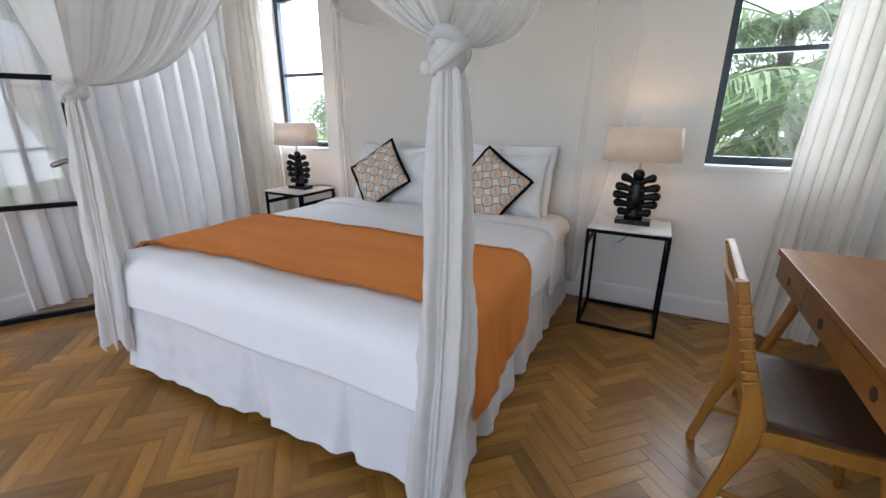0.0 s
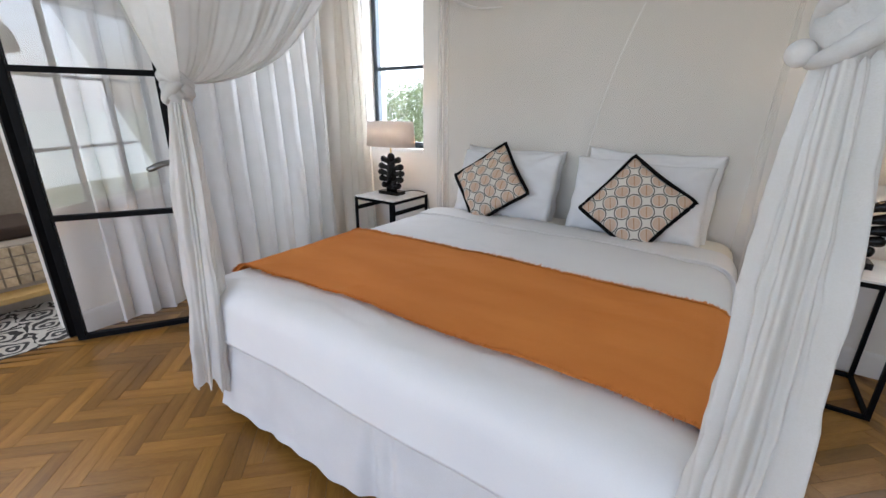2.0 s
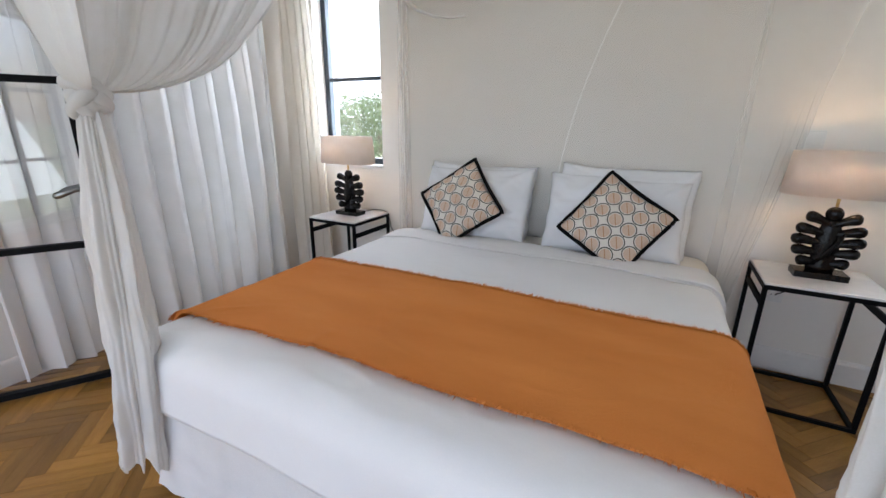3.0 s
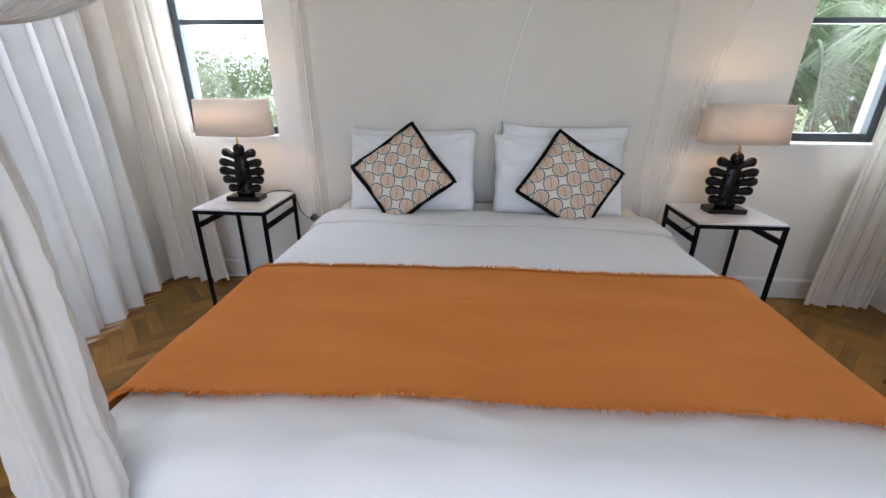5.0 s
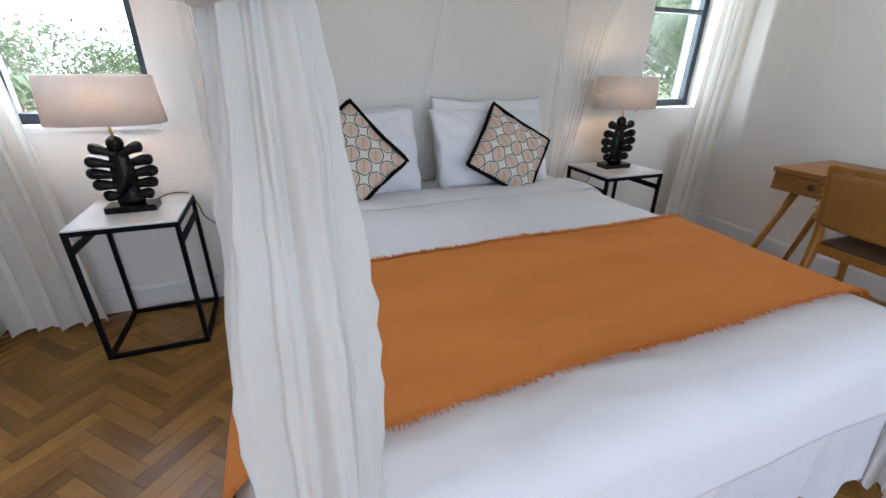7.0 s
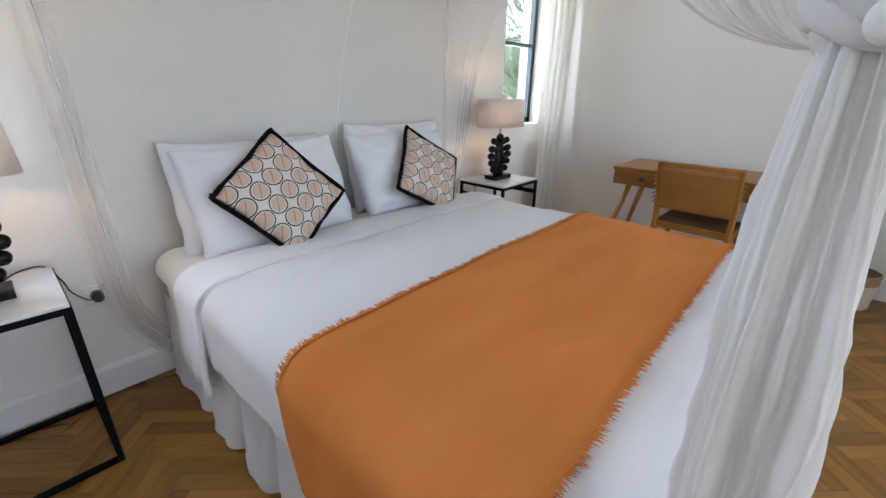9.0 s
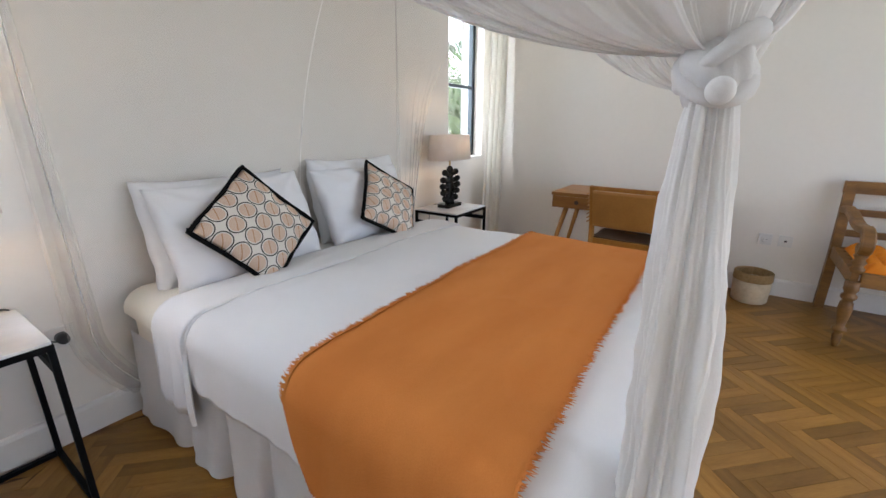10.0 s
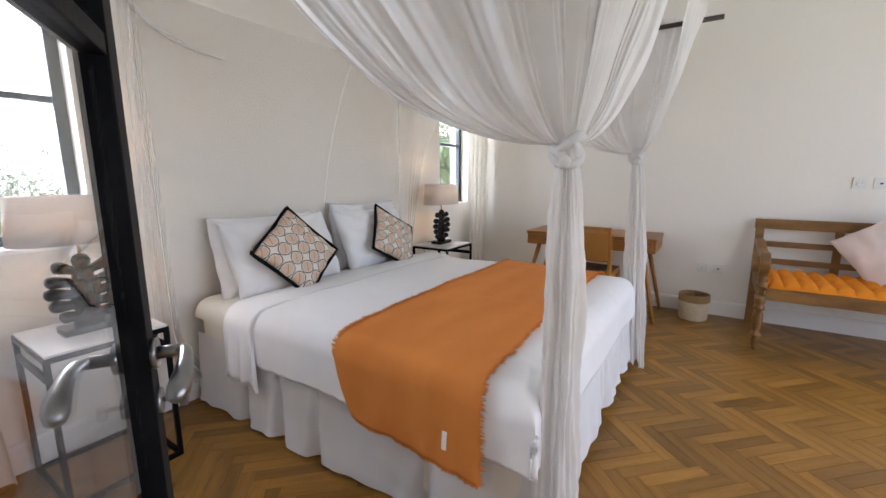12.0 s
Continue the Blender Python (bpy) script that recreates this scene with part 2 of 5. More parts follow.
def cement_tile_mat():
    """Black and white encaustic cement tile: curls and rings."""
    m = mat("cement_tile_print", (0.62, 0.60, 0.55), 0.55, scale=8, grain=90, bump=0.08)
    n, l = m.node_tree.nodes, m.node_tree.links
    b = n["Principled BSDF"]
    tc, mp, wv, vo = n.new("ShaderNodeTexCoord"), n.new("ShaderNodeMapping"), n.new("ShaderNodeTexWave"), n.new("ShaderNodeTexVoronoi")
    l.new(tc.outputs["Object"], mp.inputs["Vector"])
    wv.wave_type = "RINGS"
    wv.rings_direction = "Z"
    wv.inputs["Scale"].default_value, wv.inputs["Distortion"].default_value, wv.inputs["Detail"].default_value = 7.0, 5.0, 0.0
    wv.inputs["Detail Scale"].default_value = 2.2
    l.new(mp.outputs["Vector"], wv.inputs["Vector"])
    gt = n.new("ShaderNodeMath")
    gt.operation = "GREATER_THAN"
    gt.inputs[1].default_value = 0.52
    l.new(wv.outputs["Fac"], gt.inputs[0])
    base = b.inputs["Base Color"].links[0].from_socket
    k = n.new("ShaderNodeMix")
    k.data_type = "RGBA"
    l.new(base, k.inputs["A"])
    k.inputs["B"].default_value = (0.018, 0.018, 0.02, 1)
    l.new(gt.outputs[0], k.inputs["Factor"])
    l.new(k.outputs["Result"], b.inputs["Base Color"])
    return m


CEMENT = cement_tile_mat()

# ---- builders ----


def part(name, bm, material, parent=None, label=""):
    """Links a bmesh as one mesh object, under a thing or a part."""
    me = bpy.data.meshes.new(name)
    bm.to_mesh(me)
    bm.free()
    me.materials.append(material)
    ob = new(name, me)
    if parent is not None:
        ob.parent = parent
    if label:
        tagged(ob, label)
    return ob


def thing(name, label, category, at=None, group="", kind=""):
    ob = new(name)
    ob.empty_display_size = 0.1
    if at is not None:
        ob.matrix_basis = at
    return tagged(ob, label, category, group, kind)


def smooth(bm):
    for f in bm.faces:
        f.smooth = True
    return bm


def bx(bm, x0, x1, y0, y1, z0, z1, bevel=0.0, m=None):
    """Adds a box to bm."""
    vs = [bm.verts.new(p) for p in ((x0, y0, z0), (x1, y0, z0), (x1, y1, z0), (x0, y1, z0), (x0, y0, z1), (x1, y0, z1), (x1, y1, z1), (x0, y1, z1))]
    fs = [bm.faces.new([vs[i] for i in q]) for q in ((3, 2, 1, 0), (4, 5, 6, 7), (0, 1, 5, 4), (1, 2, 6, 5), (2, 3, 7, 6), (3, 0, 4, 7))]
    if m is not None:
        bmesh.ops.transform(bm, matrix=m, verts=vs)
    if bevel:
        bmesh.ops.bevel(bm, geom=list({e for f in fs for e in f.edges}), offset=bevel, segments=2, profile=0.7, affect="EDGES")
    return bm


def box(*a, **k):
    return bx(bmesh.new(), *a, **k)


def rod(bm, a, b, r0, r1=None, seg=12):
    """Adds a tapered round bar from a to b."""
    a, b = Vector(a), Vector(b)
    r1 = r0 if r1 is None else r1
    q = (b - a).to_track_quat("Z", "Y")
    rings = []
    for p, r in ((a, r0), (b, r1)):
        rings.append([bm.verts.new(p + q @ Vector((r * math.cos(2 * math.pi * i / seg), r * math.sin(2 * math.pi * i / seg), 0))) for i in range(seg)])
    for i in range(seg):
        f = bm.faces.new((rings[0][i], rings[0][(i + 1) % seg], rings[1][(i + 1) % seg], rings[1][i]))
        f.smooth = True
    bm.faces.new(rings[0][::-1])
    bm.faces.new(rings[1])
    return bm


def bar(bm, a, b, w, h, bevel=0.002):
    """Adds a square-cut bar from a to b, w wide and h deep."""
    a, b = Vector(a), Vector(b)
    q = (b - a).to_track_quat("Z", "Y").to_matrix().to_4x4()
    n = (b - a).length
    return bx(bm, -w / 2, w / 2, -h / 2, h / 2, 0, n, bevel, Matrix.Translation(a) @ q)


def tube(bm, pts, r, seg=8):
    """Adds a round tube along points."""
    pts = [Vector(p) for p in pts]
    rings = []
    for i, p in enumerate(pts):
        d = (pts[min(i + 1, len(pts) - 1)] - pts[max(i - 1, 0)]).normalized()
        q = d.to_track_quat("Z", "Y")
        rr = r(i / (len(pts) - 1)) if callable(r) else r
        rings.append([bm.verts.new(p + q @ Vector((rr * math.cos(2 * math.pi * k / seg), rr * math.sin(2 * math.pi * k / seg), 0))) for k in range(seg)])
    for s, t in zip(rings, rings[1:]):
        for k in range(seg):
            bm.faces.new((s[k], s[(k + 1) % seg], t[(k + 1) % seg], t[k])).smooth = True
    bm.faces.new(rings[0][::-1])
    bm.faces.new(rings[-1])
    return bm


def sweep(bm, pts, w, h, c=0.008):
    """Adds a bent board along points in an upright plane of constant y: w wide, h thick, with chamfered edges."""
    pp, fine = [Vector(p) for p in pts], []
    for i in range(len(pp) - 1):
        p0, p1, p2, p3 = pp[max(i - 1, 0)], pp[i], pp[i + 1], pp[min(i + 2, len(pp) - 1)]
        for k in range(5):
            t = k / 5
            fine.append(0.5 * ((2 * p1) + (p2 - p0) * t + (2 * p0 - 5 * p1 + 4 * p2 - p3) * t * t + (3 * p1 - p0 - 3 * p2 + p3) * t ** 3))
    fine.append(pp[-1])
    a, b = w / 2, h / 2
    prof = [(-a + c, -b), (a - c, -b), (a, -b + c), (a, b - c), (a - c, b), (-a + c, b), (-a, b - c), (-a, -b + c)]
    rings = []
    for i, p in enumerate(fine):
        d = (fine[min(i + 1, len(fine) - 1)] - fine[max(i - 1, 0)]).normalized()
        n = Vector((-d.z, 0, d.x))
        rings.append([bm.verts.new(p + Vector((0, y, 0)) + n * q) for y, q in prof])
    for s, t in zip(rings, rings[1:]):
        for k in range(8):
            bm.faces.new((s[k], s[(k + 1) % 8], t[(k + 1) % 8], t[k]))
    bm.faces.new(rings[0][::-1])
    bm.faces.new(rings[-1])
    bmesh.ops.recalc_face_normals(bm, faces=bm.faces[:])
    return bm


def lathe(bm, profile, centre=(0, 0, 0), seg=20, sx=1.0, sy=1.0):
    """Adds a turned shape from (radius, height) pairs."""
    c = Vector(centre)
    rings = [[bm.verts.new(c + Vector((sx * r * math.cos(2 * math.pi * k / seg), sy * r * math.sin(2 * math.pi * k / seg), z))) for k in range(seg)] for r, z in profile]
    for s, t in zip(rings, rings[1:]):
        for k in range(seg):
            bm.faces.new((s[k], s[(k + 1) % seg], t[(k + 1) % seg], t[k])).smooth = True
    bm.faces.new(rings[0][::-1])
    bm.faces.new(rings[-1])
    return bm


def sheet(f, nu, nv, thick=0.0):
    """A cloth surface from f(u, v), u and v from 0 to 1."""
    bm = bmesh.new()
    g = [[bm.verts.new(f(i / nu, j / nv)) for j in range(nv + 1)] for i in range(nu + 1)]
    for i in range(nu):
        for j in range(nv):
            bm.faces.new((g[i][j], g[i + 1][j], g[i + 1][j + 1], g[i][j + 1])).smooth = True
    bm.normal_update()
    if sum(f.normal.z for f in bm.faces) < 0:
        bmesh.ops.reverse_faces(bm, faces=bm.faces[:])
        bm.normal_update()
    if thick:
        low = [[bm.verts.new(vt.co - vt.normal * abs(thick)) for vt in row] for row in g]
        for i in range(nu):
            for j in range(nv):
                bm.faces.new((low[i][j], low[i + 1][j], low[i + 1][j + 1], low[i][j + 1])).smooth = True
        rim = [(i, 0, i + 1, 0) for i in range(nu)] + [(i + 1, nv, i, nv) for i in range(nu)] + [(0, j + 1, 0, j) for j in range(nv)] + [(nu, j, nu, j + 1) for j in range(nv)]
        for a, b, c, d in rim:
            bm.faces.new((g[a][b], g[c][d], low[c][d], low[a][b]))
        bmesh.ops.recalc_face_normals(bm, faces=bm.faces[:])
    return bm


def wob(x, y=0.0, z=0.0, s=1.0):
    return noise.noise(Vector((x * s, y * s, z * s)))


def empty_box_wall(name, axis, at, thick, a0, a1, z0, z1, holes, material):
    """A wall with openings through it: axis x or y is its normal; it runs from a0 to a1."""
    bm = bmesh.new()
    cuts = sorted({a0, a1, *(h[0] for h in holes), *(h[1] for h in holes)})
    for c0, c1 in zip(cuts, cuts[1:]):
        spans, z = [], z0
        for h in sorted((h for h in holes if h[0] <= c0 and h[1] >= c1), key=lambda h: h[2]):
            if h[2] > z:
                spans.append((z, h[2]))
            z = h[3]
        if z < z1:
            spans.append((z, z1))
        for s0, s1 in spans:
            if axis == "y":
                bx(bm, c0, c1, at, at + thick, s0, s1)
            else:
                bx(bm, at, at + thick, c0, c1, s0, s1)
    bmesh.ops.remove_doubles(bm, verts=bm.verts[:], dist=1e-5)
    return tagged(part(name, bm, material), kind="structure")

# ---- the room ----
XL, XR, YB, YF, ZC = -2.06, 2.44, 0.0, -4.90, 3.0
W1 = (-1.79, -1.20, 0.945, 2.19)
W2 = (1.64, 2.21, 0.95, 2.19)
DOORWAY = (-3.10, -2.16, 0.0, 2.20)
WESTWIN = (-1.78, -0.22, 0.06, 2.45)
REAR = (-1.75, 2.15, 0.05, 2.4)
tagged(empty_box_wall("wall_north", "y", YB, 0.24, XL - 0.22, XR + 0.2, 0, ZC, [W1, W2], WALL), "warm white plaster wall behind the bed with two windows", "wall")
tagged(empty_box_wall("wall_west", "x", XL - 0.22, 0.22, YF, YB, 0, ZC, [DOORWAY, WESTWIN], WALL), "white plaster wall with a doorway and curtained window", "wall")
tagged(empty_box_wall("wall_east", "x", XR, 0.2, YF, YB, 0, ZC, [], WALL), "plain warm white plaster wall with sockets", "wall")
tagged(empty_box_wall("wall_south", "y", YF - 0.2, 0.2, XL - 0.22, XR + 0.2, 0, ZC, [REAR], WALL), "white plaster wall with a wide glazed opening", "wall")
tagged(part("ceiling", box(XL - 0.22, XR + 0.2, YF - 0.2, YB + 0.24, ZC, ZC + 0.15), CEIL), "plain white ceiling", "ceiling", kind="structure")
floor = tagged(part("floor", box(XL, XR, YF, YB, -0.06, -0.003), GROUT), "oak herringbone parquet floor with a satin finish", "floor", kind="structure")


def skirting(a, b, normal):
    """A baseboard from a to b along a wall, with a chamfered top."""
    bm = bmesh.new()
    a, b, n = Vector((*a, 0)), Vector((*b, 0)), Vector((*normal, 0))
    prof = [(0, 0.0), (0.016, 0.0), (0.016, 0.112), (0.011, 0.125), (0.004, 0.130), (0, 0.130)]
    ends = [[bm.verts.new(p + n * d + Vector((0, 0, z))) for d, z in prof] for p in (a, b)]
    for k in range(len(prof)):
        q = (k + 1) % len(prof)
        bm.faces.new((ends[0][k], ends[0][q], ends[1][q], ends[1][k]))
    bm.faces.new(ends[0][::-1])
    bm.faces.new(ends[1])
    bmesh.ops.recalc_face_normals(bm, faces=bm.faces[:])
    return tagged(part("baseboard", bm, TRIMW), "white painted wooden baseboard", "baseboard", kind="structure")


skirting((XL, YB), (XR, YB), (0, -1))
skirting((XR, YF), (XR, YB - 0.016), (-1, 0))
skirting((XL, -2.14), (XL, -1.80), (1, 0))
skirting((XL, YF), (XL, -3.12), (1, 0))
skirting((XL, YF), (XR, YF), (0, 1))


def casement(name, x0, x1, z0, z1, y, bars, label):
    """A black steel window set back in the wall."""
    ob = thing(name, label, "window", kind="structure")
    fw, d = 0.045, 0.045
    fr = bmesh.new()
    for a in ((x0, x0 + fw, z0, z1), (x1 - fw, x1, z0, z1)):
        bx(fr, a[0], a[1], y, y + d, a[2], a[3], 0.004)
    for a in ((z0, z0 + fw), (z1 - fw, z1)):
        bx(fr, x0 + fw, x1 - fw, y + 0.002, y + d - 0.002, a[0], a[1], 0.004)
    part("window_frame", fr, STEEL_BLUE, ob)
    edges = [z0 + fw, *bars, z1 - fw]
    for z in bars:
        part("glazing_bar", box(x0 + fw, x1 - fw, y + 0.006, y + d - 0.006, z - 0.014, z + 0.014, 0.003), STEEL_BLUE, ob)
    for a, b in zip(edges, edges[1:]):
        p = part("pane", box(x0 + fw, x1 - fw, y + 0.02, y + 0.025, a, b), GLASS, ob)
        p.visible_shadow = False
    part("window_sill", box(x0 - 0.0, x1 + 0.0, -0.012, y, z0 - 0.028, z0 - 0.002, 0.004), TRIMW, ob, "white painted sill")
    return ob


casement("window_1", *W1, 0.09, (1.56,), "black steel casement window with one glazing bar, trees beyond")
casement("window_2", *W2, 0.09, (1.56,), "black steel casement window with palm leaves beyond")

# glazed doors in the west wall, behind the curtains
ww = thing("window_3", "black steel sliding glass door behind white curtains", "window", kind="structure")
fb = bmesh.new()
xw = XL - 0.12
for y in (WESTWIN[0], -1.02, WESTWIN[1] - 0.05):
    bx(fb, xw, xw + 0.05, y, y + 0.05, WESTWIN[2], WESTWIN[3], 0.004)
for z in (WESTWIN[2], WESTWIN[3] - 0.05):
    bx(fb, xw + 0.003, xw + 0.047, WESTWIN[0] + 0.05, WESTWIN[1] - 0.05, z, z + 0.05, 0.004)
part("window_frame", fb, BLACKST, ww)
for y0, y1 in ((WESTWIN[0] + 0.05, -1.02), (-0.97, WESTWIN[1] - 0.05)):
    p = part("pane", box(xw + 0.02, xw + 0.026, y0, y1, WESTWIN[2] + 0.05, WESTWIN[3] - 0.05), GLASS, ww)
    p.visible_shadow = False
part("door_handle", box(xw + 0.05, xw + 0.085, -0.262, -0.238, 1.42, 1.70, 0.005), BLACKST, ww, "black pull handle")

# glazed doors behind the walker
rw = thing("window_4", "black steel glazed doors to a bright terrace", "window", kind="structure")
fb = bmesh.new()
for i in range(7):
    x = REAR[0] + i * (REAR[1] - REAR[0] - 0.05) / 6
    bx(fb, x, x + 0.05, YF - 0.10, YF - 0.055, REAR[2], REAR[3], 0.004)
for z in (REAR[2], 0.75, 1.55, REAR[3] - 0.05):
    bx(fb, REAR[0] + 0.003, REAR[1] - 0.003, YF - 0.097, YF - 0.058, z, z + 0.04, 0.004)
part("window_frame", fb, BLACKST, rw)

# ---- bathroom seen through the doorway ----
tagged(part("floor_2", box(-4.4, XL - 0.002, -4.4, -1.2, -0.06, -0.006), TILEB), "bathroom floor under patterned cement tiles", "floor", kind="structure")
bath = bmesh.new()
bx(bath, -4.6, -4.4, -4.4, -1.2, 0, 2.8)
bx(bath, -4.4, XL - 0.22, -4.6, -4.4, 0, 2.8)
bx(bath, -4.4, XL - 0.22, -1.2, -1.0, 0, 2.8)
tagged(part("wall_bathroom", bath, TILEB), "dim stone coloured bathroom walls", "wall", kind="structure")
tagged(part("ceiling_bathroom", box(-4.6, XL - 0.22, -4.6, -1.0, 2.8, 2.9), CEIL), "plain bathroom ceiling", "ceiling", kind="structure")
tub = thing("stone_bath_surround", "low bath surround faced with small pale stone tiles, ochre ledge", "bath")
part("body", box(-3.55, -2.75, -2.95, -1.9, -0.006, 0.42, 0.02), TILEB, tub)
part("ledge", box(-3.58, -2.60, -2.98, -1.9, 0.10, 0.135, 0.01), SANDST, tub, "ochre stone ledge")
part("tray", box(-3.40, -2.9, -2.85, -2.0, 0.42, 0.50, 0.02), DARKW, tub, "dark wooden tray")
cub = box(-0.0, 0.012, -0.028, 0.028, -0.028, 0.028, 0.004)
cm = bpy.data.meshes.new("stone_tile")
cub.to_mesh(cm)
cub.free()
cm.materials.append(MOSAIC)
for i in range(14):
    for k in range(4):
        t = new("stone_tile", cm)
        t.matrix_basis = pose(-2.75, -2.90 + i * 0.066, 0.19 + k * 0.064)
        t.parent = tub

# ---- the bed ----
BX0, BX1, BY0, BY1 = -0.83, 0.93, -1.97, -0.05
BXC, BTOP = (BX0 + BX1) / 2, 0.600
bed = thing("bed", "king size bed with white mattress and pleated skirt", "bed", pose(BXC, -1.0, 0))


def under(ob, parent):
    """Keeps a part where it was built, under a parent that stands elsewhere."""
    ob.parent = parent
    ob.matrix_parent_inverse = Matrix(parent.matrix_basis).inverted()
    return ob


under(part("base", box(BX0 + 0.05, BX1 - 0.05, BY0 + 0.05, BY1, 0.06, 0.31, 0.02), IVORY), bed)
bmt = box(BX0 + 0.012, BX1 - 0.012, BY0 + 0.02, BY1, 0.31, 0.565)
bmesh.ops.bevel(bmt, geom=bmt.edges[:], offset=0.075, segments=6, profile=0.5, affect="EDGES")
tagged(under(part("mattress", smooth(bmt), IVORY), bed), "thick mattress in ivory fitted sheet")


def skirt_path(u):
    """Round the left side, the foot and the right side; gives the place and the outward normal."""
    side, foot = BY1 - BY0, BX1 - BX0
    s = u * (2 * side + foot)
    if s < side:
        return Vector((BX0, BY1 - s, 0)), Vector((-1, 0, 0)), s
    if s < side + foot:
        t = (s - side) / foot
        return Vector((BX0 + 0.054 + (foot - 0.054) * t, BY0, 0)), Vector((0, -1, 0)), s
    return Vector((BX1, BY0 + s - side - foot, 0)), Vector((1, 0, 0)), s


def skirt_surface(u, v):
    p, n, s = skirt_path(u)
    side, foot = BY1 - BY0, BX1 - BX0
    d = 1 - v
    pleat = 0.0
    for c in (0.43, 0.70, 0.95, 1.50, 2.82, 2.90, 3.32, 4.0, 4.45, 4.95):
        w = 0.008 + 0.030 * d
        pleat += 0.017 * math.exp(-((s - c - 1.9 * w) / (1.3 * w)) ** 2) - 0.055 * math.exp(-((s - c) / w) ** 2) + 0.012 * math.exp(-((s - c + 1.9 * w) / (1.3 * w)) ** 2)
    ends = 0.09 * max(0.0, min(1.0, (s - 0.9) / 1.0)) if s < BY1 - BY0 else 0.0
    soft = math.sin(s * 13 + 2.5 * wob(s, 1, 0, 2))
    flare = 0.026 * d ** 1.5 - ends * 0.6 + d * (pleat * (0.6 if side <= s < side + foot else 1.0) + 0.008 * soft + 0.004 * math.sin(s * 41 + 3 * wob(s, 0, 0, 3)) + 0.012 * wob(s, d, 0, 5))
    end_on = 0.03 + 0.035 * (s - side) / foot if side <= s < side + foot else 0.0
    hem = 0.014 + end_on + 0.007 * soft + 0.010 * wob(s, 3, 0, 7) + 0.012 * math.sin(max(0.0, pleat) * 60)
    q = p + n * (flare - 0.006)
    return (q.x, q.y, hem + (0.40 - hem) * v)


tagged(under(part("bed_skirt", sheet(skirt_surface, 640, 14), SKIRT), bed), "white cotton pleated valance with a wavy hem")


def bend(s, half, r):
    """Lays a length s of cloth, from the middle outwards, over an edge at half of radius r: gives outwards and down."""
    sg, a = (1 if s >= 0 else -1), abs(s)
    flat = half - r
    if a <= flat:
        return s, 0.0
    a -= flat
    arc = r * math.pi / 2
    if a < arc:
        t = a / r
        return sg * (flat + r * math.sin(t)), r * (1 - math.cos(t))
    return sg * half, r + a - arc


def drape_cloth(x_left, x_right, y_head, y_foot, top, half, foot_y, r, wav, seed, drop_slope=None, skew=0.0):
    """Cloth over the bed: x_left and x_right are lengths from the bed's middle, y_foot may run over the foot."""
    mid_y = -1.0
    hy = mid_y - foot_y

    def f(u, v):
        s = x_left + (x_right - x_left) * u
        t = y_head + (y_foot - y_head) * v - skew * (1 - u) ** 1.5 * (1 - 0.33 * v) - 0.4 * skew * (1 - 0.6 * v) * max(0.0, 1 - u / 0.2) ** 2 - 0.5 * skew * u ** 3 * (1 - 0.6 * v)
        if drop_slope and abs(s) > half:
            s += (1 if s > 0 else -1) * drop_slope(s, v) * ((abs(s) - half) / max(abs(x_left if s < 0 else x_right) - half, 0.01))
        ox, dx = bend(s, half, r)
        oy, dy = bend(mid_y - t, hy, r) if t < mid_y else (mid_y - t, 0.0)
        d = max(dx, dy)
        w = min(1.0, max(d - r, 0) / 0.25)
        puff = 0.012 * wob(s, t, seed, 2.2) + 0.004 * wob(s, t, seed, 7) - 0.006 * max(0.0, 0.35 - abs(wob(s, t * 0.5, seed + 7, 3.5))) * (1 + 2 * max(0.0, wob(s, t, seed + 3, 1.5)))
        crease = wob(s * 0.7 + 0.4 * t, t * 1.6 - 0.5 * s, seed + 11, 5.0)
        puff += 0.0045 * max(0.0, 0.16 - abs(crease)) / 0.16 * max(0.0, 0.25 + wob(s, t, seed + 21, 1.3)) * 2.0
        fx = fy = 0.0
        if dx > r:
            fx = (1 if s > 0 else -1) * w * (0.02 + 0.7 * wav * math.sin(t * 15 + seed) + wav * wob(t, s, seed, 7) + 0.5 * wav * math.sin(t * 62 + 3 * wob(t, s, seed, 4)) * (0.5 + wob(t, seed, 0, 3)))
        if dx > 0.4 * r:
            k = min(1.0, dx / 0.22)
            fan = math.sin(t * 34 + 5 * wob(t * 0.7, s * 0.4, seed, 3)) * max(0.0, 0.3 + wob(t, s * 0.5, seed + 5, 4))
            fx += (1 if s > 0 else -1) * k * 0.45 * wav * fan
        if dy > r:
            fy = -w * (0.010 + 0.4 * wav * math.sin(s * 9 + seed) + wav * 0.6 * wob(s, t, seed, 5))
        crown = 0.015 * (1 - min(1, abs(ox) / half) ** 4)
        return (BXC + ox + fx, mid_y - oy + fy, top + crown - d + puff * (1 - 0.6 * w))

    return f


HALF = (BX1 - BX0) / 2 + 0.012
duvet = drape_cloth(-HALF - 0.20, HALF + 0.20, -0.60, -2.175, BTOP, HALF, BY0 - 0.012, 0.10, 0.012, 1.3)
dv = tagged(part("duvet", sheet(duvet, 190, 130, -0.012), LINEN), "smooth white cotton duvet tucked over the foot of the bed", "duvet")


hem_pts = [Vector(duvet(i / 80, 0.004)) + Vector((0, 0, 0.006)) for i in range(81)]
part("hem", tube(bmesh.new(), hem_pts, 0.0032, 6), COTTON, dv, "fine corded hem")


